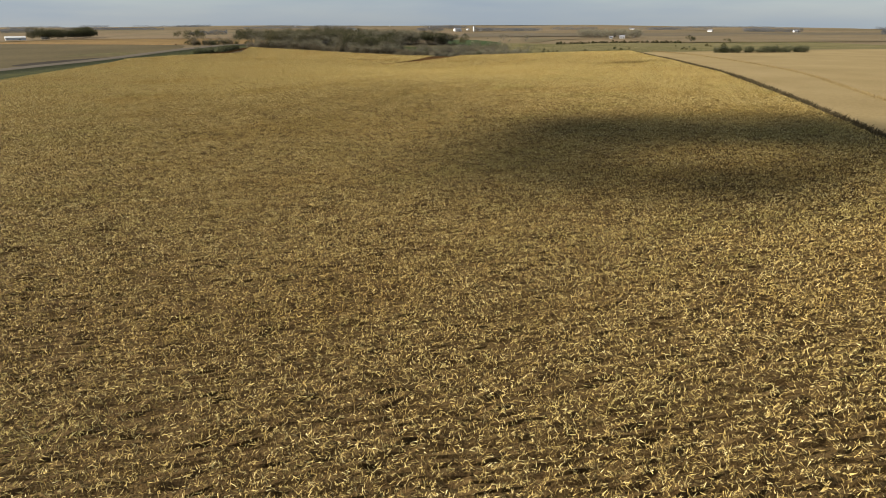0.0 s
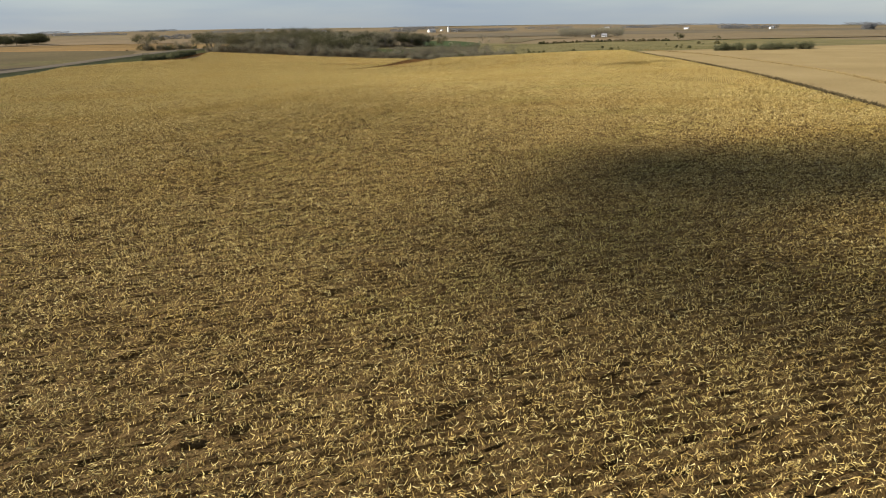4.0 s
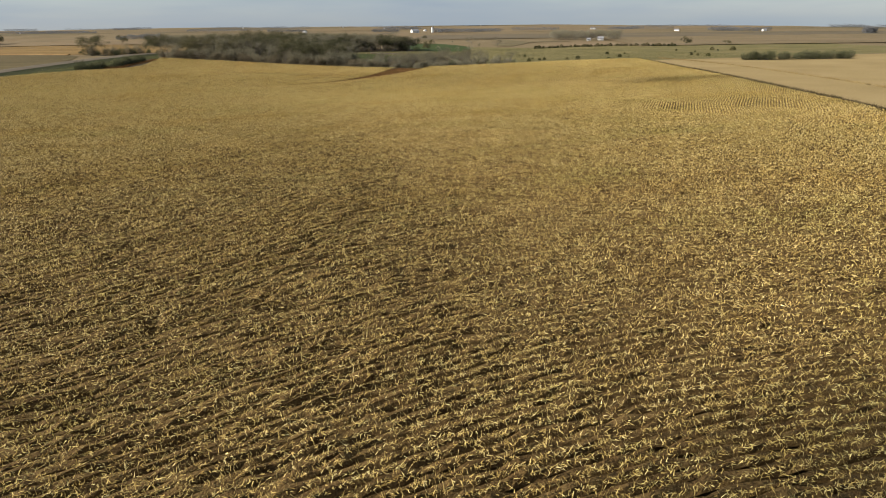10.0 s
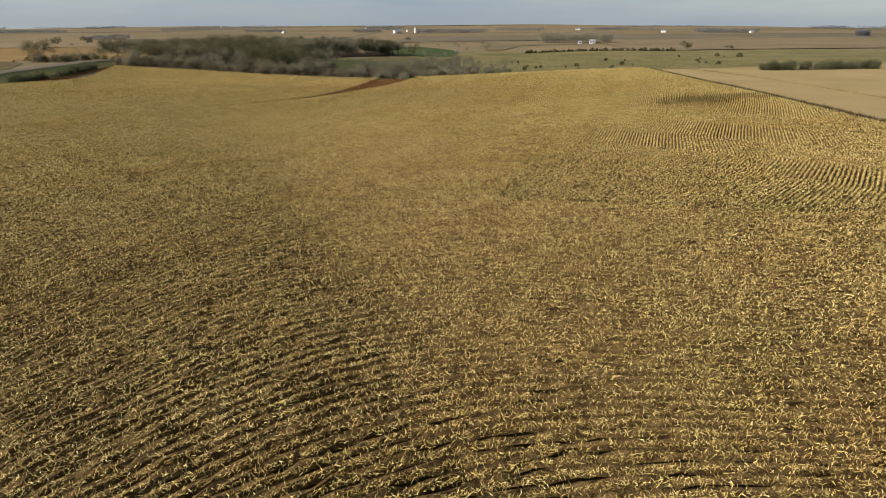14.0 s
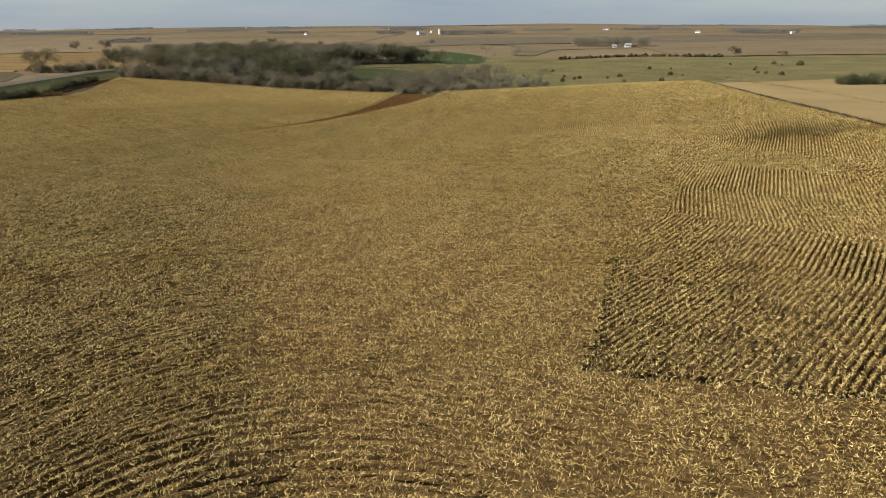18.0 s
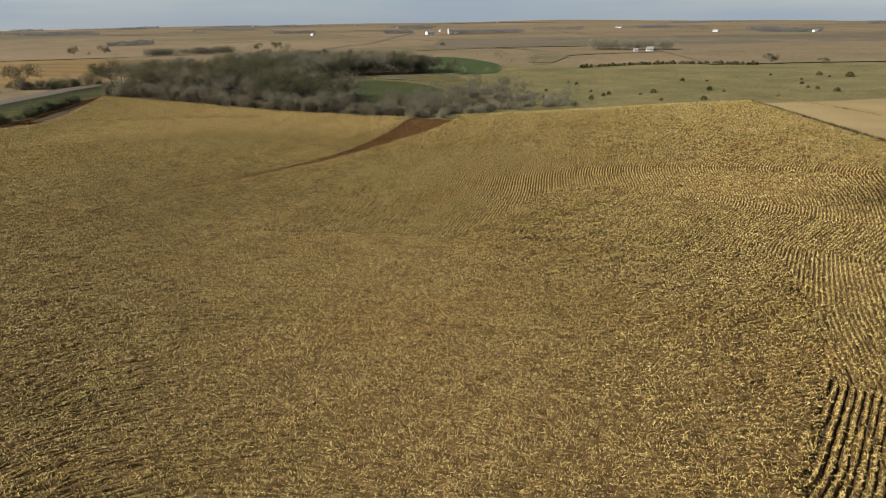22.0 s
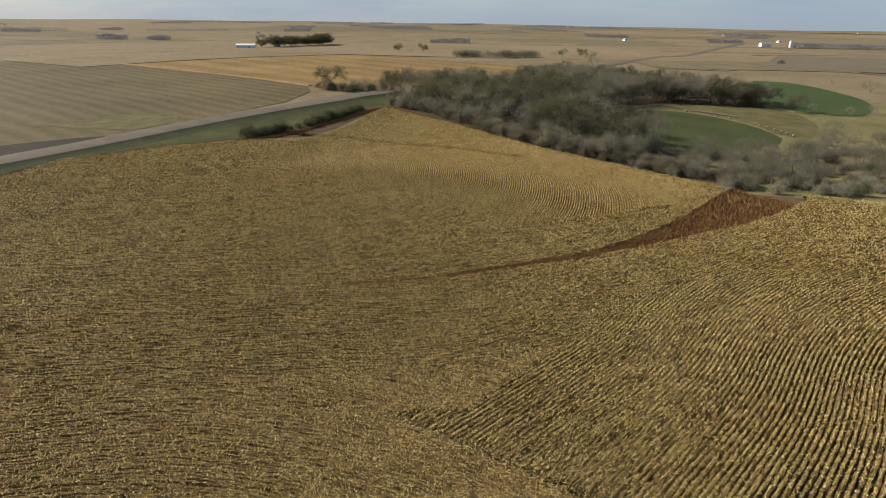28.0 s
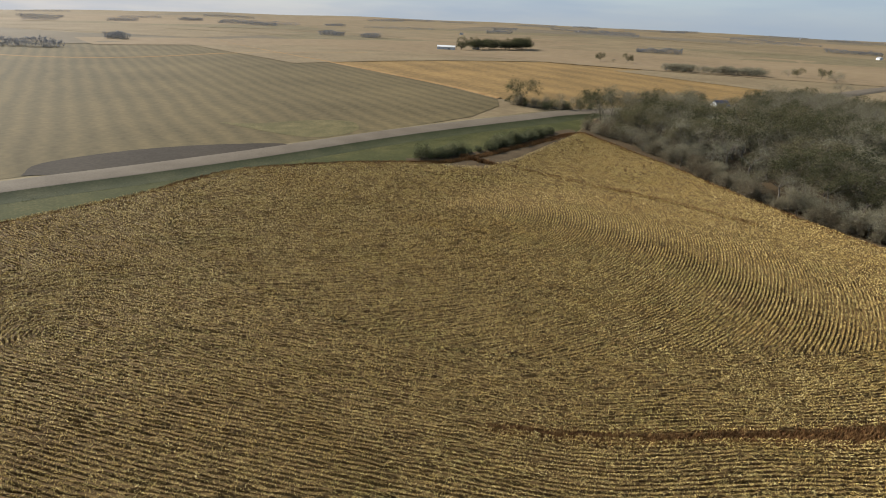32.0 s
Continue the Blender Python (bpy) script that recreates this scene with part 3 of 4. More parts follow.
def corn_material(name, fine, tones, thin):
    m = bpy.data.materials.new(name)
    m.use_nodes = True
    n, l = m.node_tree.nodes, m.node_tree.links
    b, out = n["Principled BSDF"], n["Material Output"]
    b.inputs["Roughness"].default_value = 0.7
    b.inputs["Specular IOR Level"].default_value = 0.12
    geo = n.new("ShaderNodeNewGeometry")
    leaf = n.new("ShaderNodeValToRGB")
    el = leaf.color_ramp.elements
    el[0].position, el[0].color = 0.0, (*tones[0], 1)
    el[1].position, el[1].color = 1.0, (*tones[3], 1)
    for p, c in ((0.35, tones[1]), (0.8, tones[2])):
        e = el.new(p)
        e.color = (*c, 1)
    if fine:
        # no single leaves here: their tones come from a fine grain
        g1, g2 = n.new("ShaderNodeTexNoise"), n.new("ShaderNodeMapRange")
        g1.inputs["Scale"].default_value, g1.inputs["Detail"].default_value = fine, 4
        l.new(geo.outputs["Position"], g1.inputs["Vector"])
        g2.inputs["From Min"].default_value, g2.inputs["From Max"].default_value = 0.32, 0.72
        l.new(g1.outputs["Fac"], g2.inputs["Value"])
        l.new(g2.outputs[0], leaf.inputs[0])
        tuft = n.new("ShaderNodeBump")
        tuft.inputs["Strength"].default_value, tuft.inputs["Distance"].default_value = 1.0, 0.45
        l.new(g1.outputs["Fac"], tuft.inputs["Height"])
        l.new(tuft.outputs[0], b.inputs["Normal"])
    else:
        l.new(geo.outputs["Random Per Island"], leaf.inputs[0])
    col = leaf.outputs[0]
    # broad drifts of redder and greener plants
    for scale, detail, lo, hi, tint, amt, stretch in ((0.028, 4, 0.5, 0.68, (0.88, 0.8, 0.64), 0.6, (0.7, 1.6, 1)), (0.045, 5, 0.52, 0.7, (0.76, 0.84, 0.7), 0.6, (0.6, 1.8, 1)), (0.35, 4, 0.5, 0.75, (0.8, 0.72, 0.62), 0.7, (0.25, 1.3, 1)), (1.3, 3, 0.5, 0.68, (0.55, 0.49, 0.4), 0.8, (1, 1, 1))):
        t = n.new("ShaderNodeTexNoise")
        t.inputs["Scale"].default_value, t.inputs["Detail"].default_value = scale, detail
        off = n.new("ShaderNodeMapping")
        off.inputs["Location"].default_value = (scale * 9000, 13, 0)
        off.inputs["Scale"].default_value = stretch
        l.new(geo.outputs["Position"], off.inputs[0])
        l.new(off.outputs[0], t.inputs["Vector"])
        mr = n.new("ShaderNodeMapRange")
        mr.inputs["From Min"].default_value, mr.inputs["From Max"].default_value, mr.inputs["To Max"].default_value = lo, hi, amt
        l.new(t.outputs["Fac"], mr.inputs["Value"])
        mx = n.new("ShaderNodeMix")
        mx.data_type, mx.blend_type = "RGBA", "MULTIPLY"
        l.new(mr.outputs[0], mx.inputs["Factor"])
        l.new(col, mx.inputs["A"])
        mx.inputs["B"].default_value = (*tint, 1)
        col = mx.outputs["Result"]
    l.new(col, b.inputs["Base Color"])
    tr = n.new("ShaderNodeBsdfTranslucent")
    l.new(col, tr.inputs["Color"])
    ms = n.new("ShaderNodeMixShader")
    ms.inputs[0].default_value = thin
    l.new(b.outputs[0], ms.inputs[1])
    l.new(tr.outputs[0], ms.inputs[2])
    l.new(ms.outputs[0], out.inputs["Surface"])
    return m


CORN_TONES = [(0.205, 0.14, 0.043), (0.42, 0.302, 0.098), (0.61, 0.47, 0.178), (0.77, 0.64, 0.308)]
M_CORN = corn_material("dry_corn", 0, CORN_TONES, 0.15)
M_CANOPY = corn_material("corn_canopy", 3.5, [(0.15, 0.097, 0.03), (0.31, 0.218, 0.072), (0.48, 0.357, 0.13), (0.68, 0.53, 0.23)], 0.25)
# dry brown, darkened to paint in the shade between the leaves
M_SHADED_STALK = mat("corn_stalks", [(0.038, 0.022, 0.0085), (0.074, 0.045, 0.017), (0.128, 0.083, 0.032), (0.2, 0.132, 0.053)], 1.1, 7, rough=0.8, bump=0.9, dist=0.15)
crng = np.random.default_rng(7)
blocks = {k: [] for k in range(5)}
bx = np.array(CORN)
x0, y0, x1, y1 = bx[:, 0].min(), bx[:, 1].min(), bx[:, 0].max(), bx[:, 1].max()
# leaf density by the stretch of the plan: fullest beside the core line
for lo, hi, dens, length, width, spread, narrow in ((0, 45, 42, 0.35, 0.066, 0.115, 0.08), (45, 110, 26, 0.38, 0.12, 0.1, 0.12), (110, NEAR, 13, 0.44, 0.2, 0.09, 0.15)):
    cnt = int((x1 - x0) * (y1 - y0) * dens)
    px, py = crng.uniform(x0, x1, cnt), crng.uniform(y0, y1, cnt)
    keep = inside(px, py, CORN)
    px, py = px[keep], py[keep]
    dc = core_distance(px, py)
    keep = (dc >= lo) & (dc < hi)
    # thinner and fuller spots along the rows
    full = np.sin(px * 1.7 + 2.1 * np.sin(py * 0.9)) * np.sin(py * 2.1 + 2.3 * np.sin(px * 0.6)) + 0.7 * np.sin(px * 0.41 + 1.7 * np.sin(py * 0.33)) * np.sin(py * 0.57 + px * 0.13)
    keep &= crng.uniform(0, 1, len(px)) < 0.78 + 0.3 * full
    px, py = px[keep], py[keep]
    bk = block_of(px, py)
    px, py, hd = snap_rows(px, py, bk)
    keep = planted(px, py)
    px, py, bk, hd = px[keep], py[keep], bk[keep], hd[keep]
    for k in range(5):
        m = bk == k
        if m.any():
            blocks[k].append(leaves(crng, px[m], py[m], hd[m], length, width, spread, narrow))
for k, (far, label) in enumerate(((0, "dry golden standing corn in long rows that arch over a low rise"), (150, "dry golden standing corn in rows that wind round the slope"),
                                  (190, "dry golden standing corn in rows running down the slope"), (150, "dry golden standing corn in rows that wrap round an oval"), (33, "dry golden standing corn in rows along the waterway"))):
    v, f, under = rows_of(k, far, 1.3, crng) if k > 1 else ridges(k, (open_lines, wound_lines)[k](1.3), crng)
    corn = tagged(new("standing_corn", quick_mesh("standing_corn", v, f, M_CANOPY)), label, "corn", kind="stuff")
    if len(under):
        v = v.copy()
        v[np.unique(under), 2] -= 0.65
        part("stalks", quick_mesh("stalks", v, under, M_SHADED_STALK), corn)["kind"] = "stuff"
    v = np.concatenate(blocks[k])
    part("leaves", quick_mesh("leaves", v, np.arange(len(v)).reshape(-1, 3), M_CORN), corn)["kind"] = "stuff"


# ---- grass tufts ----
def tufts(name, xs, ys, h, material, label, category, n=5, spread=0.25, seed=3):
    rng = np.random.default_rng(seed)
    k = len(xs) * n
    X = np.repeat(xs, n) + rng.normal(0, spread, k)
    Y = np.repeat(ys, n) + rng.normal(0, spread, k)
    Z = height(X, Y)
    a = rng.uniform(0, 2 * np.pi, k)
    H = h * rng.uniform(0.5, 1.3, k)
    w = 0.12 * H + 0.03
    lx, ly = rng.normal(0, 0.35, k) * H, rng.normal(0, 0.35, k) * H
    v = np.stack([np.stack([X + np.cos(a) * w, Y + np.sin(a) * w, Z], -1), np.stack([X - np.cos(a) * w, Y - np.sin(a) * w, Z], -1), np.stack([X + lx, Y + ly, Z + H], -1)], 1).reshape(-1, 3)
    return tagged(new(name, quick_mesh(name, v, np.arange(3 * k).reshape(-1, 3), material)), label, category, kind="stuff")


def along(line, count, widths, rng, shift=0.0):
    c = smooth_line(line, 2)
    i = rng.integers(0, len(c) - 1, count)
    t = np.gradient(c, axis=0)
    t /= np.linalg.norm(t, axis=1)[:, None]
    w = np.interp(i / len(c), np.linspace(0, 1, len(widths)), widths)
    o = rng.uniform(-1, 1, count) * w + shift
    return c[i, 0] + t[i, 1] * o + rng.uniform(-1, 1, count), c[i, 1] - t[i, 0] * o + rng.uniform(-1, 1, count)


M_REED = mat("red_brown_grass", [(0.083, 0.041, 0.016), (0.143, 0.074, 0.029), (0.218, 0.129, 0.051)], 0.15, 8, bump=0, isl=0.5)
M_TAN = mat("tan_grass", [(0.14, 0.1, 0.045), (0.22, 0.165, 0.075), (0.3, 0.23, 0.11)], 0.15, 8, bump=0, isl=0.5)
M_OLIVE = mat("olive_grass", [(0.042, 0.049, 0.015), (0.077, 0.077, 0.028), (0.14, 0.119, 0.052)], 0.06, 8, bump=0, isl=0.5)
grng = np.random.default_rng(11)
x, y = along(WATERWAY, 11000, [0.4, 0.9, 1.5, 2.4, 5.5, 10.5, 10.5], grng)
tufts("waterway_grass", x, y, 1.2, M_REED, "reddish brown tall grass in the waterway", "grass")
x, y = along([(324, 435), (286, 359), (264, 309), (212, 211), (151, 121), (108, 58), (80, 7.29)], 4200, [1.0, 1.0], grng, -1.0)
tufts("border_grass", x, y, 1.5, M_WEED, "dark brown weeds between two fields", "grass")
x, y = along([(-80, 404), (-73, 438), (-69, 474), (-41, 506), (-13.13, 528), (2.92, 569), (17.5, 613)], 5000, [1.6, 1.6], grng, -1.4)
tufts("verge_grass", x, y, 0.8, M_REED, "brown weeds on the edge of the corn", "grass")
x, y = along([(17.5, 614), (63, 572), (104, 532), (141, 503), (168, 486)], 6000, [2.2, 2.2], grng, -1.8)
tufts("wood_edge_grass", x, y, 0.9, M_REED, "rust-brown weeds along the edge of the wood", "grass")
x, y = along([(-121, 380), (-97, 432), (-80, 470), (-58, 520), (-33, 565), (-4, 620)], 5000, [8, 8], grng, 0)
tufts("ditch_weeds", x, y, 0.28, M_OLIVE, "olive and brown weeds in the roadside ditch", "grass", 3, 0.5)
x, y = along(GAP[::2], 1300, [0.6, 0.6], grng)
tufts("gap_grass", x, y, 1.4, M_REED, "brown weeds in a gap between corn rows", "grass")
x, y = grng.uniform(175, 438, 22000), grng.uniform(415, 686, 22000)
m = inside(x, y, [(185, 486), (324, 439), (438, 408), (438, 627), (343, 715), (233, 685), (226, 591), (190, 554), (172, 496)])
tufts("pasture_grass", x[m], y[m], 0.35, M_OLIVE, "dry olive grass tufts of the pasture", "grass", 3, 0.5)
x, y = along([(357, 449), (324, 346), (267, 225), (191, 125), (140, 44)], 1600, [0.4, 0.4], grng)
tufts("stalk_row", x, y, 0.8, M_PALE, "pale row of stalks left standing in the stubble", "corn stalks", 3)


# ---- trees ----
def tube_mesh(name, segs, sides, material):
    v, f = [], []
    for p0, p1, r0, r1 in segs:
        d = (p1 - p0).normalized()
        s = d.orthogonal().normalized()
        t = d.cross(s)
        b = len(v)
        for p, r in ((p0, r0), (p1, r1)):
            for i in range(sides):
                a = 2 * math.pi * i / sides
                v.append(p + (s * math.cos(a) + t * math.sin(a)) * r)
        f += [(b + i, b + (i + 1) % sides, b + sides + (i + 1) % sides, b + sides + i) for i in range(sides)]
    return mesh_from(name, v, f, material)


def grow(rng, h, fork, spread, levels, kids):
    """Limbs of a tree and the tips of its last branches."""
    segs, tips = [], []

    def limb(p, d, length, r, level):
        q = p
        dd = d
        steps = 2 if level < 2 else 1
        for s in range(steps):
            dd = (dd + Vector((rng.gauss(0, 0.12), rng.gauss(0, 0.12), rng.gauss(0.04, 0.05)))).normalized()
            e = q + dd * (length / steps)
            r1 = r * (0.8 if steps == 2 else 0.6)
            segs.append((q, e, r, r1))
            q, r = e, r1
            if level >= levels - 2 and level > 0:
                tips.append((e, dd))
        if level < levels:
            k = kids + (rng.random() < 0.5)
            a0 = rng.uniform(0, 6.28)
            for i in range(k):
                a = a0 + 6.28 * i / k + rng.uniform(-0.4, 0.4)
                side = dd.orthogonal().normalized()
                side = Matrix.Rotation(a, 3, dd) @ side
                nd = (dd * rng.uniform(0.6, 1.0) + side * spread * rng.uniform(0.6, 1.2)).normalized()
                limb(q, nd, length * rng.uniform(0.55, 0.8), r * 0.75, level + 1)
    limb(Vector((0, 0, -0.3)), Vector((rng.gauss(0, 0.05), rng.gauss(0, 0.05), 1)).normalized(), h * fork, h * 0.02 + 0.05, 0)
    return segs, tips


def crown_mesh(name, rng, tips, per, length, width, reach, up, material):
    v = []
    for p, d in tips:
        for _ in range(per):
            o = Vector((rng.gauss(0, 1), rng.gauss(0, 1), rng.gauss(up, 1))).normalized()
            b = p + Vector((rng.gauss(0, reach), rng.gauss(0, reach), rng.gauss(0, reach * 0.8)))
            s = o.orthogonal().normalized()
            s = Matrix.Rotation(rng.uniform(0, 6.28), 3, o) @ s
            L, w = length * rng.uniform(0.5, 1.3), width * rng.uniform(0.6, 1.3)
            v += [b + s * w * 0.5, b - s * w * 0.5, b + o * L]
    v = np.array([tuple(q) for q in v])
    return quick_mesh(name, v, np.arange(len(v)).reshape(-1, 3), material)


def tree_kind(seed, label, category, h, fork, spread, levels, kids, per, length, width, reach, up, material):
    rng = random.Random(seed)
    segs, tips = grow(rng, h, fork, spread, levels, kids)
    top = max(p.z for p, _ in tips)
    k = h / top
    segs = [(a * k, b * k, r0, r1) for a, b, r0, r1 in segs]
    tips = [(p * k, d) for p, d in tips]
    base = new(category.replace(" ", "_"))
    part("trunk", tube_mesh("trunk", segs, 4, M_BARK), base)
    part("crown", crown_mesh("crown", rng, tips, per, length, width, reach, up, material), base)
    return tagged(base, label, category)


BARE = [tree_kind(s, "grey-brown tree with bare twigs", "tree", 13, 0.17, 0.8, 3, 3, 30, 0.85, 0.085, 0.85, 0.45, M_TWIG) for s in (1, 2, 3)]
LEAFY = [tree_kind(s, "tree with dull dark green leaves", "tree", 12, 0.14, 0.85, 3, 3, 62, 0.4, 0.2, 0.72, 0.1, M_LEAF) for s in (4, 5, 6)]
PALE = [tree_kind(s, "pale bare cottonwood with forking limbs", "tree", 14, 0.2, 0.62, 3, 3, 5, 1.3, 0.07, 0.5, 0.6, M_TWIG) for s in (7, 8)]


def shrub_kind(seed, label, h, wide, stems, per, length, width, reach, up, material):
    """Many stems fanned from the ground, clothed from top to bottom."""
    rng = random.Random(seed)
    segs, tips = [], []
    for i in range(stems):
        a, r = rng.uniform(0, 6.28), math.sqrt(rng.random()) * wide
        top = Vector((r * math.cos(a), r * math.sin(a), h * rng.uniform(0.55, 1.0) * (1 - 0.45 * (r / wide) ** 2)))
        mid = Vector((top.x * 0.6, top.y * 0.6, top.z * 0.45))
        segs += [(Vector((top.x * 0.15, top.y * 0.15, -0.2)), mid, 0.05, 0.035), (mid, top, 0.035, 0.015)]
        tips += [(top, top), (mid.lerp(top, 0.5), top), (Vector((top.x, top.y, top.z * 0.4)), top)]
    base = new("bush")
    part("trunk", tube_mesh("trunk", segs, 3, M_BARK), base)
    part("crown", crown_mesh("crown", rng, tips, per, length, width, reach, up, material), base)
    return tagged(base, label, "bush")


WILLOW = [shrub_kind(s, "bushy grey-green willow with thin leaves", 4.2, 2.6, 26, 20, 0.4, 0.13, 0.5, 0.5, M_WILLOW) for s in (12, 13)]

HEDGE_BUSH = [shrub_kind(s, "dense grey-green bush beside the ditch", 3.6, 2.3, 30, 30, 0.34, 0.12, 0.42, 0.3, M_WILLOW) for s in (16, 17, 18)]

BRUSH = [shrub_kind(s, "leafless reddish brown brush", 3.8, 2.4, 30, 14, 0.9, 0.06, 0.4, 0.8, M_BRUSH) for s in (9, 10)]

UNDER = [shrub_kind(s, "grey leafless bush with tangled twigs", 3.8, 2.5, 28, 14, 0.8, 0.075, 0.5, 0.7, M_TWIG) for s in (14, 15)]


def cedar_kind(seed):
    rng = random.Random(seed)
    base = new("cedar")
    part("trunk", tube_mesh("trunk", [(Vector((0, 0, -0.2)), Vector((0, 0, 1.6)), 0.07, 0.03)], 5, M_BARK), base)
    v = []
    for _ in range(600):
        z = rng.uniform(0.05, 1) ** 1.3
        r = math.sin(math.pi * (0.2 + 0.78 * z)) ** 0.6 * rng.uniform(0.55, 1.08) * (1.0 + 0.15 * math.sin(5 * z + seed))
        a = rng.uniform(0, 6.28)
        b = Vector((math.cos(a) * r, math.sin(a) * r, 0.15 + z * 2.2))
        o = Vector((math.cos(a) * 0.7 + rng.gauss(0, 0.4), math.sin(a) * 0.7 + rng.gauss(0, 0.4), 0.7 + rng.gauss(0, 0.3))).normalized()
        s = o.orthogonal().normalized() * rng.uniform(0.06, 0.12)
        v += [b + s, b - s, b + o * rng.uniform(0.15, 0.35)]
    v = np.array([tuple(q) for q in v])
    part("crown", quick_mesh("crown", v, np.arange(len(v)).reshape(-1, 3), M_CEDAR), base)
    return tagged(base, "small dark red cedar on the pasture", "cedar")


CEDARS = [cedar_kind(s) for s in (1, 2, 3)]
used = set()
prng = random.Random(5)


def plant(kind, x, y, size=1.0, group="", label="", sink=0.0, wide=1.0):
    """Set a tree of a kind; the first of each variant is the built one itself."""
    ob = prng.choice(kind)
    size *= 1.2
    m = Matrix.LocRotScale((x, y, float(height(x, y)) - sink), Euler((0, 0, prng.uniform(0, 6.28))), (size * wide, size * wide * prng.uniform(0.9, 1.1), size * prng.uniform(0.92, 1.08)))
    if ob.name in used:
        ob = copy_thing(ob, m)
    else:
        used.add(ob.name)
        ob.matrix_basis = m
    if group:
        ob["group"] = group
    if label:
        ob["label"] = label
    return ob


def copse(name, kind, places, label, category, sink=0.0):
    """Many far trees joined into one object of loose growth."""
    rng = random.Random(len(places))
    for role in ("trunk", "crown"):
        V, F, base, mt = [], [], 0, None
        for x, y, s in places:
            src = [c for c in rng.choice(kind).children if c.name.startswith(role)][0].data
            co = np.empty(len(src.vertices) * 3, np.float32)
            src.vertices.foreach_get("co", co)
            co = co.reshape(-1, 3) * s * 1.2
            a = rng.uniform(0, 6.28)
            V.append(np.stack([co[:, 0] * math.cos(a) - co[:, 1] * math.sin(a) + x, co[:, 0] * math.sin(a) + co[:, 1] * math.cos(a) + y, co[:, 2] + float(height(x, y)) - sink * s], -1))
            k = len(src.polygons[0].vertices)
            f = np.empty(len(src.loops), np.int32)
            src.loops.foreach_get("vertex_index", f)
            F.append(f.reshape(-1, k) + base)
            base += len(co)
            mt = src.materials[0]
        if role == "trunk":
            ob = tagged(new(name, quick_mesh(name, np.concatenate(V), np.concatenate(F), mt)), label, category, kind="stuff")
        else:
            part("crowns", quick_mesh("crowns", np.concatenate(V), np.concatenate(F), mt), ob)
    return ob


WOOD = [(18.96, 630), (61, 580), (102, 544), (134, 519), (155, 542), (140, 583), (136, 620), (141, 664), (187, 694), (251, 691), (257, 718), (219, 758), (175, 795), (143, 839), (105, 795), (70, 744), (44, 715), (20, 674)]
wr = random.Random(21)
spots = []
for _ in range(6000):
    x, y = wr.uniform(14, 263), wr.uniform(510, 846)
    if not inside(np.array([x]), np.array([y]), WOOD)[0] or (68 < x < 96 and 690 < y < 785):
        continue
    if all((x - a) ** 2 + (y - b) ** 2 > 68 for a, b in spots):
        spots.append((x, y))
back_bare, back_leafy = [], []
for x, y in spots:
    edge = min(nearest(np.array([x]), np.array([y]), [(18.96, 630), (61, 580), (102, 544), (139, 516)])[0][0] / 20, 1)
    r = wr.random()
    dark = noise.noise((x * 0.027, y * 0.027, 3)) > 0.02
    kind = LEAFY if (r < (0.62 if dark else 0.2)) else (PALE if r > 0.9 else BARE)
    if y > 664 or x > 146:
        (back_leafy if kind is LEAFY else back_bare).append((x, y, wr.uniform(0.8, 1.12)))
        continue
    plant(kind, x, y, (0.5 + 0.5 * edge) * wr.uniform(0.8, 1.12), "trees of the wood", wide=1.15)
under = []
while len(under) < 150:
    x, y = wr.uniform(14, 263), wr.uniform(510, 800)
    if inside(np.array([x]), np.array([y]), WOOD)[0] and not (70 < x < 100 and 655 < y < 735):
        under.append((x, y, wr.uniform(1.0, 1.9)))
copse("wood_underbrush", UNDER, under, "grey tangled underbrush of the wood", "brush")
for i in range(70):
    t = wr.random()
    q = (float(np.interp(t, [0, 0.25, 0.5, 1], [134, 150, 188, 262])) + wr.uniform(-6, 6), float(np.interp(t, [0, 0.25, 0.5, 1], [600, 668, 690, 694])) + wr.uniform(0, 22), wr.uniform(0.55, 0.95))
    (back_leafy if wr.random() < 0.55 else back_bare).append(q)
copse("back_wood", BARE, back_bare, "grey-brown bare trees at the back of the wood", "trees")
copse("back_wood", LEAFY, back_leafy, "dull green trees at the back of the wood", "trees")
for i in range(130):
    t = wr.random()
    ex, ey = (20 + 143 * t, 624 - 134 * t + 6 * math.sin(9 * t))
    low = wr.random() < 0.75
    plant(BRUSH if low else BARE, ex + wr.uniform(-1.5, 3), ey + wr.uniform(-0.5, 4), wr.uniform(0.7, 1.2) if low else wr.uniform(0.4, 0.6), "brush along the wood")

# single trees and bushes
HILL_TREES = [(-39, 681, 0.85), (-32, 677, 0.9), (-22, 675, 0.75), (-15, 680, 0.5), (-6, 678, 0.6), (3, 691, 0.7)]
for x, y, s in HILL_TREES:
    plant(LEAFY if s > 0.7 else BARE, x, y, s * 1.15, "trees beside the road", sink=2.4)
    plant(WILLOW, x + prng.uniform(2, 6), y + prng.uniform(-3, 1), prng.uniform(0.8, 1.1), "bushes beside the road")
    plant(BRUSH, x + prng.uniform(-4, 7), y + prng.uniform(-4, 3), prng.uniform(0.9, 1.3), "bushes beside the road")
HEDGE = smooth_line([(-26, 526), (-18, 537), (-10, 551), (-4, 570), (2, 590), (8, 612)], 1)
for i in range(44):
    x, y = HEDGE[int(prng.random() ** 0.9 * (len(HEDGE) - 1))]
    plant(HEDGE_BUSH, x + prng.uniform(-3.2, 1.6), y + prng.uniform(-2, 2), prng.uniform(0.6, 1.15), "bushes along the ditch")
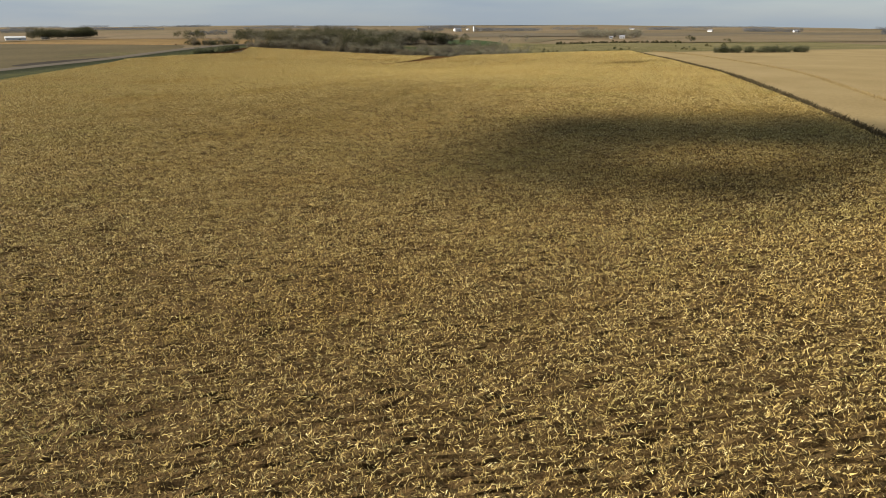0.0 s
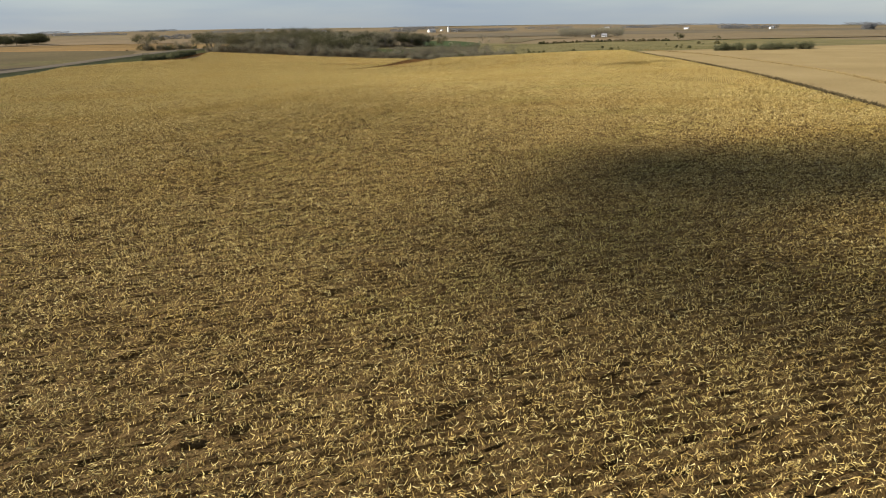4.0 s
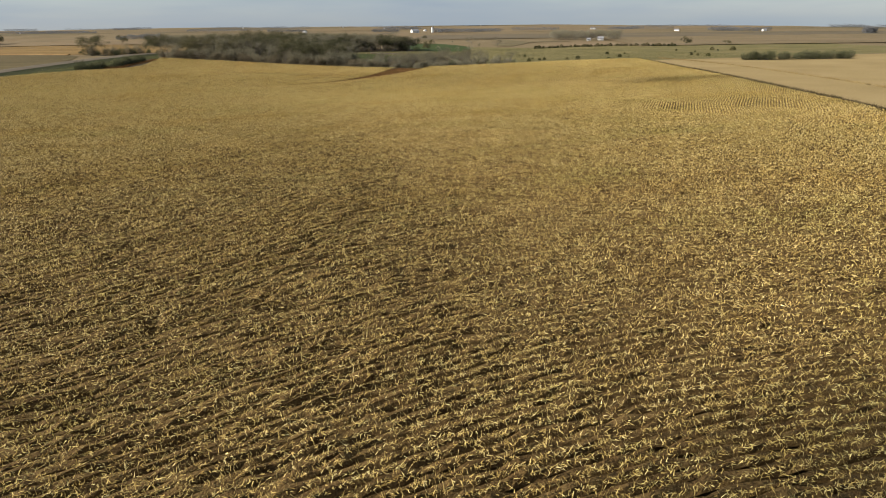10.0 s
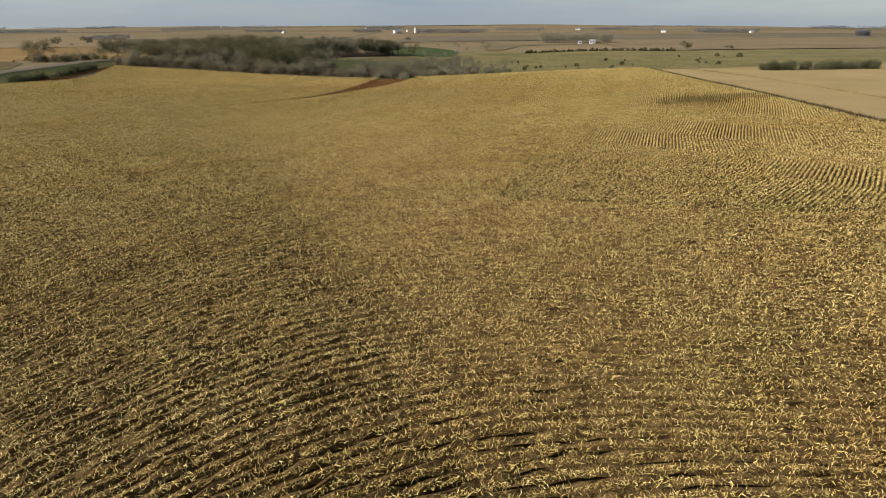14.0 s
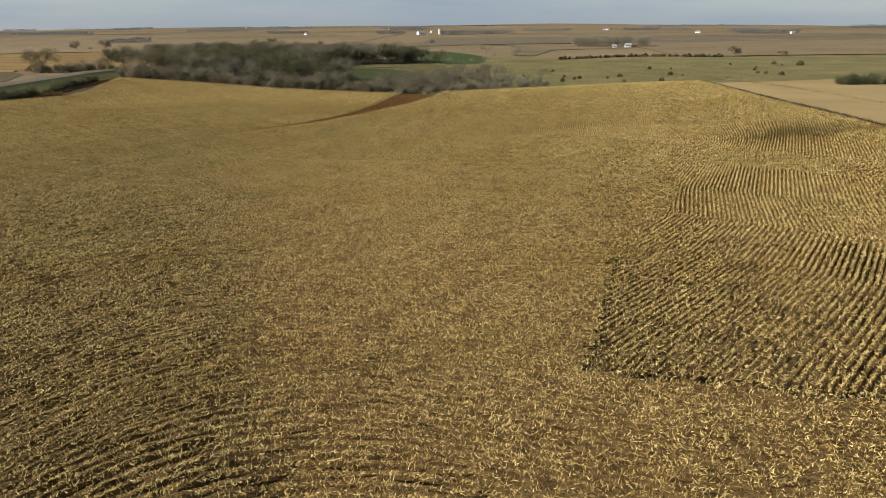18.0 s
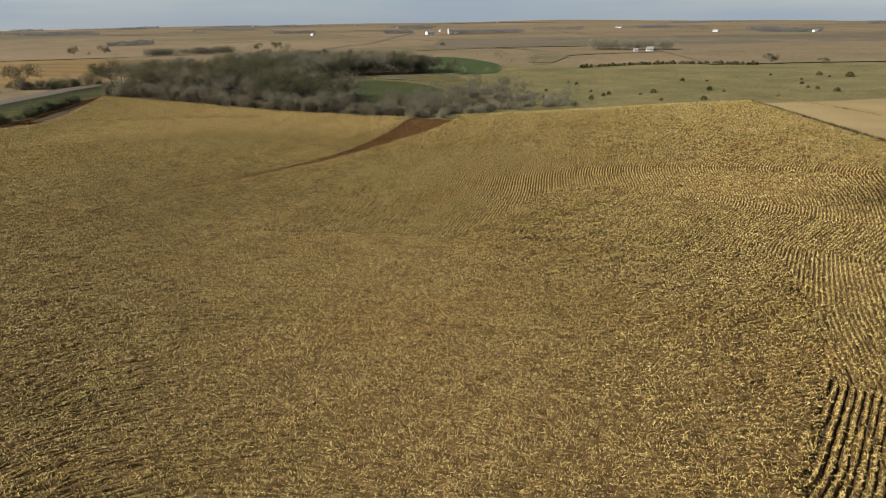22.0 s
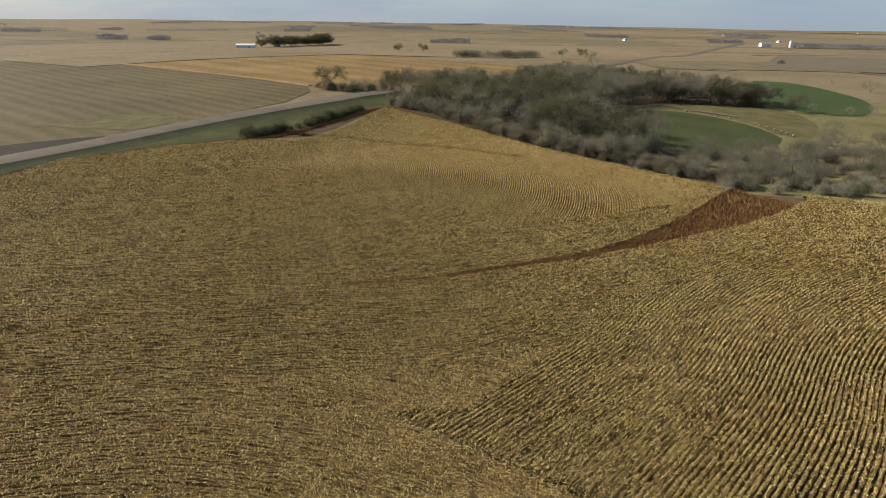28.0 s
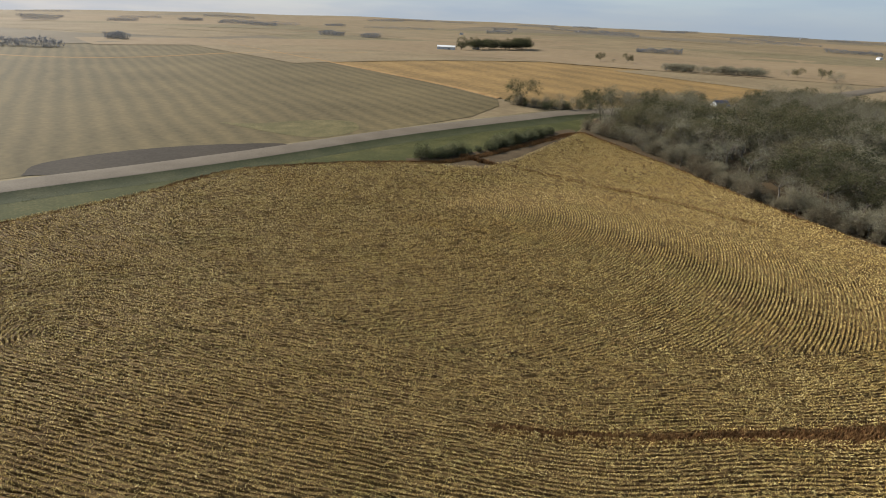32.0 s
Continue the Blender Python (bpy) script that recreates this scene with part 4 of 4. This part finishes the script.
PASTURE_CEDARS = [(319, 575), (319, 585), (280, 553), (300, 532), (276, 499), (292, 509), (299, 513), (311, 499), (324, 503), (300, 470), (386, 544), (395, 531), (356, 491), (356, 480),
                  (318, 458), (452, 528), (357, 445), (443, 497), (421, 480), (405, 464), (405, 458), (400, 443), (475, 508), (470, 497), (480, 490), (262, 545), (258, 521)]
for i, (x, y) in enumerate(PASTURE_CEDARS):
    plant(CEDARS, x, y, prng.uniform(0.5, 1.05), "cedars on the pasture", wide=1.25)
for i in range(64):
    t = i / 63
    x, y = [388, 438, 474, 513], [668, 659, 642, 591]
    plant(CEDARS, float(np.interp(t, [0, .35, .65, 1], x)) + prng.uniform(-1, 1), float(np.interp(t, [0, .35, .65, 1], y)) + prng.uniform(-1, 1), prng.uniform(0.75, 1.15), "cedar windbreak", "young dark cedar in a windbreak row")
CREEK = [(223, 560), (222, 542), (236, 557), (233, 540), (230, 525), (280, 592), (209, 499), (222, 489), (230, 486), (251, 480), (198, 519), (204, 526), (257, 563), (181, 528), (172, 537), (169, 550), (160, 525),
         (187, 503), (216, 510), (241, 513), (248, 534), (214, 551), (194, 542), (176, 513), (206, 487)]
for i, (x, y) in enumerate(CREEK):
    plant((BARE, BRUSH, PALE, BARE, WILLOW)[i % 5], x, y, (0.5, 0.9, 0.5, 0.42, 0.7)[i % 5] * prng.uniform(0.85, 1.2), "brush along the creek")
thick = []
for i in range(60):
    t = prng.random()
    thick.append((100 + 66 * t + prng.uniform(-1, 9), 542 - 52 * t + prng.uniform(-2, 12), prng.uniform(0.6, 1.15)))
copse("edge_thicket", BRUSH, thick, "tangled brown brush along the wood edge", "brush")
thick = [(prng.uniform(158, 262), 0, prng.uniform(0.38, 0.62)) for i in range(60)]
thick = [(x, prng.uniform(492, 543 if x < 226 else 596), s) for x, y, s in thick]
copse("creek_thicket", BARE, thick, "low grey bare trees along the creek", "trees")
thick = [(prng.uniform(160, 258), 0, prng.uniform(0.5, 1.15)) for i in range(80)]
thick = [(x, 486 + prng.random() ** 1.5 * (95 if x > 226 else 56), s) for x, y, s in thick]
copse("creek_brush", UNDER, thick, "grey leafless brush along the creek", "brush")
for i in range(8):
    plant([UNDER[i % 2]], prng.uniform(200, 262), prng.uniform(492, 560), prng.uniform(0.7, 1.2), "brush along the creek")
for i in range(34):
    plant(BRUSH, prng.uniform(163, 245), prng.uniform(490, 543), prng.uniform(0.4, 0.9), "brush along the creek")
for x, y, s in [(445, 1127, 1.0), (370, 785, 0.9), (359, 742, 0.5), (368, 715, 0.6), (464, 898, 0.6), (375, 855, 0.4), (524, 589, 0.55), (315, 681, 0.8), (299, 674, 0.6), (280, 683, 0.6), (267, 674, 0.7), (257, 685, 0.8),
                (182, 984, 0.9), (120, 906, 1.0), (200, 1162, 0.9), (153, 1184, 0.8), (165, 1189, 0.7), (188, 1180, 0.9), (198, 1133, 0.9), (-86, 1219, 0.8), (-51, 1228, 0.8), (-70, 1232, 0.35), (557, 566, 0.4)]:
    plant(BARE if prng.random() < 0.5 else LEAFY, x, y, s * 0.95, "scattered field trees", sink=2.6 * s)
far = []
for i in range(85):
    x = prng.uniform(12, 125)
    far.append((x, 1120 + 0.25 * (x - 12) + prng.uniform(-12, 12), prng.uniform(0.6, 0.9)))
copse("far_copse", BARE, far, "bare grey copse between far fields", "trees", 4.0)
for i in range(34):
    x = prng.uniform(372, 445)
    plant(WILLOW, x, 385 - 0.42 * (x - 382) + prng.uniform(-2, 3), prng.uniform(0.6, 1.1), "green bushes at the field edge")
far = []
for i in range(46):
    a, b = prng.uniform(0, 1), prng.uniform(-1, 1)
    far.append((554 + 55 * a + 13 * b, 880 - 82 * a + 10 * b, prng.uniform(0.8, 1.2)))
copse("farm_grove", BARE, far, "grey-brown grove behind a white farmhouse", "trees", 4.0)
far = []
for i in range(60):
    a, b = prng.uniform(0, 1), prng.uniform(-1, 1)
    far.append((-338 + 73 * a, 1290 + 150 * a + 40 * b, prng.uniform(0.8, 1.7)))
copse("farm_grove", LEAFY, far, "dark green grove beside a white farm shed", "trees", 2.2)


# ---- farmsteads ----
def box_mesh(name, x0, y0, z0, x1, y1, z1, material):
    v = [(x, y, z) for z in (z0, z1) for x, y in ((x0, y0), (x1, y0), (x1, y1), (x0, y1))]
    f = [(3, 2, 1, 0), (4, 5, 6, 7), (0, 1, 5, 4), (1, 2, 6, 5), (2, 3, 7, 6), (3, 0, 4, 7)]
    return mesh_from(name, v, f, material, False)


M_GLASS = mat("dark_window", [(0.03, 0.035, 0.04), (0.04, 0.045, 0.05), (0.05, 0.055, 0.06)], 1, 4, rough=0.1, bump=0, spec=0.6)


def barn(kind, x, y, turn, w, d, h, rise, wall, roof, label, windows=2):
    """Gabled farm building: walls, two roof slabs, a door and windows."""
    base = new(kind)
    base.matrix_basis = pose(x, y, float(height(x, y)) - 0.1, 0, 0, turn)
    a, b = w / 2, d / 2
    v = [(-a, -b, 0), (a, -b, 0), (a, b, 0), (-a, b, 0), (-a, -b, h), (a, -b, h), (a, b, h), (-a, b, h), (-a, 0, h + rise), (a, 0, h + rise)]
    f = [(0, 1, 5, 4), (2, 3, 7, 6), (1, 2, 6, 9, 5), (3, 0, 4, 8, 7), (3, 2, 1, 0)]
    part("wall", mesh_from("wall", v, f, wall, False), base)
    for s in (-1, 1):
        q = [(-a - 0.4, s * (b + 0.5), h - 0.5 * rise / b), (a + 0.4, s * (b + 0.5), h - 0.5 * rise / b), (a + 0.4, 0, h + rise + 0.05), (-a - 0.4, 0, h + rise + 0.05)]
        q += [(p[0], p[1], p[2] + 0.18) for p in q]
        part("roof", mesh_from("roof", q, [(0, 1, 2, 3), (7, 6, 5, 4), (0, 4, 5, 1), (1, 5, 6, 2), (2, 6, 7, 3), (3, 7, 4, 0)], roof, False), base)
    part("door", box_mesh("door", a * 0.25, -b - 0.05, 0, a * 0.25 + min(3, w * 0.25), -b + 0.03, min(3, h * 0.8), M_ROOF), base)
    for i in range(windows):
        cx = -a * 0.8 + i * a * 0.5
        part("window", box_mesh("window", cx, -b - 0.04, h * 0.45, cx + 1, -b + 0.02, h * 0.45 + 1.1, M_GLASS), base)
    return tagged(base, label, "farm building")


def silo(x, y, r, h, material, label):
    base = new("silo")
    base.matrix_basis = pose(x, y, float(height(x, y)))
    n = 16
    ring = [(r * math.cos(6.2832 * i / n), r * math.sin(6.2832 * i / n)) for i in range(n)]
    v = [(a, b, 0) for a, b in ring] + [(a, b, h) for a, b in ring]
    part("wall", mesh_from("wall", v, [(i, (i + 1) % n, n + (i + 1) % n, n + i) for i in range(n)], material), base)
    v, f = [], []
    for k in range(5):
        t = k / 4 * math.pi / 2
        v += [(a * math.cos(t) * 1.02, b * math.cos(t) * 1.02, h + r * 0.7 * math.sin(t)) for a, b in ring]
    f = [(k * n + i, k * n + (i + 1) % n, (k + 1) * n + (i + 1) % n, (k + 1) * n + i) for k in range(4) for i in range(n)]
    part("dome", mesh_from("dome", v, f, M_ROOF), base)
    return tagged(base, label, "silo")


barn("shed", -353, 1257, 20, 30, 13, 5, 2, M_WHITE, M_WHITE, "long white metal farm shed beside a grove")
barn("house", -324, 1320, 15, 12, 9, 5, 3, M_WHITE, M_ROOF, "white farmhouse among trees")
barn("house", 80, 760, 40, 10, 7, 4.5, 3, M_WHITE, M_BLUE, "small white house with a blue metal roof behind trees")
barn("house", 579, 799, -35, 7.5, 6, 3, 2, M_WHITE, M_ROOF, "white farmhouse in front of a grove")
barn("shed", 564, 806, -35, 5, 4, 2.2, 1.2, M_WHITE, M_ROOF, "small white outbuilding beside a farmhouse")
silo(703, 1705, 3.2, 14, M_WHITE, "white concrete silo of a far farm")
barn("barn", 664, 1743, 10, 22, 12, 6, 4, M_WHITE, M_ROOF, "white barn of a far farm")
barn("house", 758, 1780, -20, 14, 10, 6, 3, M_WHITE, M_ROOF, "white farmhouse far off")
frng = random.Random(33)
for x, y in [(841, 2100), (1521, 2049), (1279, 1364), (1368, 1167), (382, 1910), (-599, 3340), (-664, 2036), (448, 4317), (1861, 3646), (893, 2713), (1505, 2013), (1021, 3938)]:
    barn("barn", x, y, frng.uniform(0, 180), frng.uniform(8, 13), 7, 4, 2.5, M_WHITE, M_ROOF, "white farm building far across the fields", 2)


# ---- far groves and fields ----
M_FARTAN = mat("far_tan_stubble", [(0.12, 0.087, 0.049), (0.161, 0.117, 0.066), (0.198, 0.147, 0.085)], 0.004, 14, bump=0)
M_GREYFAR = mat("far_grey_stubble", [(0.079, 0.065, 0.042), (0.109, 0.087, 0.056), (0.139, 0.11, 0.071)], 0.004, 14, bump=0)

def grove(x, y, length, depth, turn, h, count, material, label, seed):
    """A far belt of trees as one tangle of leaf clumps with uneven tops."""
    rng = np.random.default_rng(seed)
    tx, ty = math.cos(turn), math.sin(turn)
    u, w = rng.uniform(-0.5, 0.5, count) * length, rng.uniform(-0.5, 0.5, count) * depth
    k = np.maximum(3, int(length / 9))
    tops = rng.uniform(0.55, 1.0, k + 2)
    top = h * np.interp(u / length + 0.5, np.linspace(0, 1, k + 2), tops)
    z = top * rng.uniform(0.0, 1, count) ** 0.7
    X, Y = x + tx * u - ty * w, y + ty * u + tx * w
    Z = height(X, Y) + z
    s = h * 0.065
    v = np.stack([np.stack([X, Y, Z], -1) + rng.normal(0, s, (count, 3)) for _ in range(3)], 1).reshape(-1, 3)
    return tagged(new("far_trees", quick_mesh("far_trees", v, np.arange(3 * count).reshape(-1, 3), material)), label, "trees", kind="stuff")


FAR_GROVES = [(817, 1735, 131, 58, 0.2), (904, 1750, 88, 58, 0.0), (736, 1721, 58, 29, 0.1), (642, 1940, 102, 22, 0.3), (-44, 1604, 88, 18, 0.0), (-729, 1458, 58, 29, 0.0), (-642, 1480, 41, 29, 0.0), (-671, 758, 88, 29, 0.5), (-758, 948, 36, 20, 0.2),
              (379, 2205, 131, 29, 0.1), (-599, 3369, 292, 44, 0.1), (-426, 3427, 175, 44, 0.0), (-407, 3023, 277, 44, 0.1), (-1254, 1823, 102, 29, 0.2), (1546, 1881, 160, 36, 0.2), (1342, 1210, 146, 23, -0.4), (1133, 771, 20, 12, 0.0), (1152, 788, 18, 12, 0.0)]
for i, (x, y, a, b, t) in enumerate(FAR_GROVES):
    grove(x, y, a, b, t, 12, int(700 + 14 * a), M_FARTREE_HAZE, "dark belt of farm trees far across the fields", 100 + i)
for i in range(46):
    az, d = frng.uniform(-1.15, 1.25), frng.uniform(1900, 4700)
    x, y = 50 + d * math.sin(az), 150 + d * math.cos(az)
    grove(x, y, frng.uniform(80, 330), frng.uniform(20, 50), frng.uniform(-0.4, 0.4) - az * 0.6, frng.uniform(11, 16), 1700, M_FARTREE_HAZE, "dark belt of farm trees near the horizon", 200 + i)

tones = [M_GROUND, M_FARTAN, M_GREYFAR, M_FARTAN, M_SWALE, M_GROUND]
for i in range(64):
    az, d = frng.uniform(-1.2, 1.3), 1150 + 3400 * frng.random() ** 1.5
    x, y = 50 + d * math.sin(az), 200 + d * math.cos(az)
    a, b, t = frng.uniform(120, 420) * (1 + d / 2500), frng.uniform(50, 160) * (1 + d / 2000), frng.choice([0.0, 0.1, -0.45, 1.1])
    c, s = math.cos(t), math.sin(t)
    o = [(-a, -b), (-a * 0.3, -b * frng.uniform(0.8, 1.2)), (a, -b), (a, b), (a * 0.2, b * frng.uniform(0.8, 1.2)), (-a, b)]
    sheet("far_field", [(x + c * p - s * q, y + s * p + c * q) for p, q in o], tones[i % 6], "far tan farm field", "field", 80, 0.15 + 0.01 * i)
for i in range(66):
    az, d = frng.uniform(-1.1, 1.25), 1050 + 2200 * frng.random()
    x, y = 50 + d * math.sin(az), 200 + d * math.cos(az)
    t = frng.uniform(-0.5, 0.5) - az * 0.5
    ln = frng.uniform(60, 220)
    strip("grass_strip", [(x - ln * math.cos(t), y - ln * math.sin(t)), (x, y + frng.uniform(-20, 20)), (x + ln * math.cos(t), y + ln * math.sin(t))], [(-3.65, 1.31), (0, 1.6), (3.65, 1.31)], M_SWALE, "dark grass strip across a far field", "grass strip", 20)

# near fields beyond the wood
strip("swale", [(290, 1006), (321, 987), (369, 1037), (420, 1037), (468, 1000), (489, 938), (452, 823), (382, 725)], [(-1.46, 0.51), (0, 0.58), (1.46, 0.51)], M_SWALE, "dark swale winding through a far field", "swale", 8, widths=[5, 5, 4, 4, 5, 9, 14, 8])
strip("swale", [(452, 802), (496, 799), (557, 782), (627, 758)], [(-1.46, 0.51), (0, 0.58), (1.46, 0.51)], M_SWALE, "dark swale beside a farm", "swale", 8, widths=[10, 6, 4, 3])
sheet("brown_field", [(690, 875), (796, 897), (933, 817), (777, 700), (642, 704), (666, 788)], M_SWALE, "dark brown patch in the far fields", "field", 20, 0.1, 1)
sheet("pale_strip", [(404, 694), (477, 758), (566, 788), (700, 700), (627, 613), (513, 613), (474, 650)], M_FARTAN, "pale stubble strip beyond the windbreak", "field", 15, 0.14, 1)
strip("field_line", [(-53, 696), (-115, 739), (-232, 802), (-338, 859), (-494, 957), (-661, 1060)], [(-2.19, 0.15), (0, 0.88), (2.19, 0.15)], M_DRYGRASS, "brown weedy line between two fields", "field border", 6)
strip("field_line", [(-1313, 656), (-559, 674), (-438, 875), (-350, 1006)], [(-2.19, 0.15), (0, 0.73), (2.19, 0.15)], M_DRYGRASS, "brown weedy line between two fields", "field border", 10)
sheet("bare_basin", [(-121, 433), (-105, 449), (-89, 484), (-82, 516), (-106, 499), (-124, 474), (-131, 446)], M_DARK, "dark bare soil basin beside the road", "soil", 4, 0.28, 1)
sheet("wet_spot", [(-141, 535), (-85, 531), (-73, 554), (-88, 572), (-109, 561), (-123, 542)], M_ROUGH, "damp brown hollow in the stubble", "hollow", 5, 0.28, 1)
sheet("pond", [(188, 517), (191, 516), (196, 527), (193, 532), (190, 528)], M_WATER, "small creek pool reflecting blue sky", "water", 3, 0.16, 1)

# low cumulus towards the sun, whose shade lies on the corn
M_CLOUD = mat("cloud", [(0.8, 0.8, 0.8), (0.85, 0.85, 0.86), (0.9, 0.9, 0.9)], 0.02, 6, bump=0)
# thin vapour lets part of the sun through
cn, clk = M_CLOUD.node_tree.nodes, M_CLOUD.node_tree.links
vapour, clear = cn.new("ShaderNodeMixShader"), cn.new("ShaderNodeBsdfTransparent")
vapour.inputs[0].default_value = 0.76
surface = cn["Material Output"].inputs["Surface"]
clk.new(surface.links[0].from_socket, vapour.inputs[1])
clk.new(clear.outputs[0], vapour.inputs[2])
clk.new(vapour.outputs[0], surface)
cl = random.Random(4)
for x, y, wide, deep, puffs in ((82, 86, 52, 33, 150), (226, 304, 15, 4, 12)):
    bm = bmesh.new()
    for i in range(puffs):
        a, r = cl.uniform(0, 6.28), cl.random() ** 0.45
        m = Matrix.LocRotScale((r * math.cos(a) * wide, r * math.sin(a) * deep, cl.uniform(-1.5, 1.5)), None, [cl.uniform(5, 9)] * 2 + [cl.uniform(2, 3.5)])
        bmesh.ops.create_icosphere(bm, subdivisions=2, radius=1, matrix=m)
    me = bpy.data.meshes.new("cloud")
    bm.to_mesh(me)
    bm.free()
    me.materials.append(M_CLOUD)
    cloud = tagged(new("cloud", me), "small white cumulus cloud high above the fields", "cloud")
    cloud.location = Vector((x, y, 2)) + sun_dir * 1700

# dark contour strips by the shed farm, round straw bales, log and stones
for x0, y0, x1, y1 in ((-205, 1380, -60, 1420), (-190, 1450, -20, 1500), (-230, 1330, -110, 1345), (300, 1020, 372, 1105), (-420, 1240, -300, 1230)):
    strip("contour_strip", [(x0, y0), ((x0 + x1) / 2, (y0 + y1) / 2 + 8), (x1, y1)], [(-6, 0.3), (0, 0.5), (6, 0.3)], M_DARK, "dark tilled strip along the contour", "tilled strip", 12)
M_STRAW = mat("straw", [(0.15, 0.125, 0.08), (0.2, 0.17, 0.11), (0.26, 0.225, 0.15)], 1.5, 8, bump=0.6, dist=0.05, coord="object")


def bale_mesh():
    n, v, f = 14, [], []
    for x, r in ((-0.75, 0.72), (-0.68, 0.8), (0.68, 0.8), (0.75, 0.72)):
        v += [(x, r * math.cos(6.2832 * i / n), 0.8 + r * math.sin(6.2832 * i / n)) for i in range(n)]
    for k in range(3):
        f += [(k * n + i, k * n + (i + 1) % n, (k + 1) * n + (i + 1) % n, (k + 1) * n + i) for i in range(n)]
    f += [tuple(range(n - 1, -1, -1)), tuple(range(3 * n, 4 * n))]
    return mesh_from("hay_bale", v, f, M_STRAW, False)


bale = bale_mesh()
for x, y in [(196, 660), (215, 640), (209, 645), (225, 622), (227, 617), (229, 612), (230, 607), (231, 602), (232, 597)]:
    b = tagged(new("hay_bale", bale), "pale round straw bale lying on the meadow", "hay bale", "bales on the meadow")
    b.matrix_basis = pose(x, y, float(height(x, y)) + 0.1, 0, 0, frng.uniform(0, 180)) @ Matrix.Scale(0.62, 4)
lg = new("fallen_log", tube_mesh("fallen_log", [(Vector((200, 663, float(height(200, 663)) + 0.5)), Vector((212, 654, float(height(212, 654)) + 0.6)), 0.5, 0.45), (Vector((212, 654, float(height(212, 654)) + 0.6)), Vector((222, 645, float(height(222, 645)) + 0.5)), 0.45, 0.3)], 8, M_BARK))
tagged(lg, "long fallen grey tree trunk on the meadow", "log")
M_STONE = mat("pale_stone", [(0.3, 0.27, 0.23), (0.4, 0.37, 0.32), (0.5, 0.46, 0.41)], 0.8, 8, bump=0.5, dist=0.05, coord="object", rnd=0.2)
srng = random.Random(8)
for i in range(14):
    bm = bmesh.new()
    bmesh.ops.create_icosphere(bm, subdivisions=2, radius=1)
    sx, sy, sz = srng.uniform(0.4, 1.1), srng.uniform(0.4, 0.9), srng.uniform(0.25, 0.5)
    for v in bm.verts:
        k = 1 + 0.25 * noise.noise(v.co * 1.7 + Vector((i * 3.1, 0, 0)))
        v.co = Vector((v.co.x * sx * k, v.co.y * sy * k, v.co.z * sz * k))
    me = bpy.data.meshes.new("stone")
    bm.to_mesh(me)
    bm.free()
    me.materials.append(M_STONE)
    st = tagged(new("stone", me), "pale field stone at the end of the waterway", "stone", "stones by the waterway")
    x, y = 170 + srng.uniform(-3.5, 4), 459 + srng.uniform(-2, 2)
    st.matrix_basis = pose(x, y, float(height(x, y)) + sz * 0.5, 0, 0, srng.uniform(0, 360))
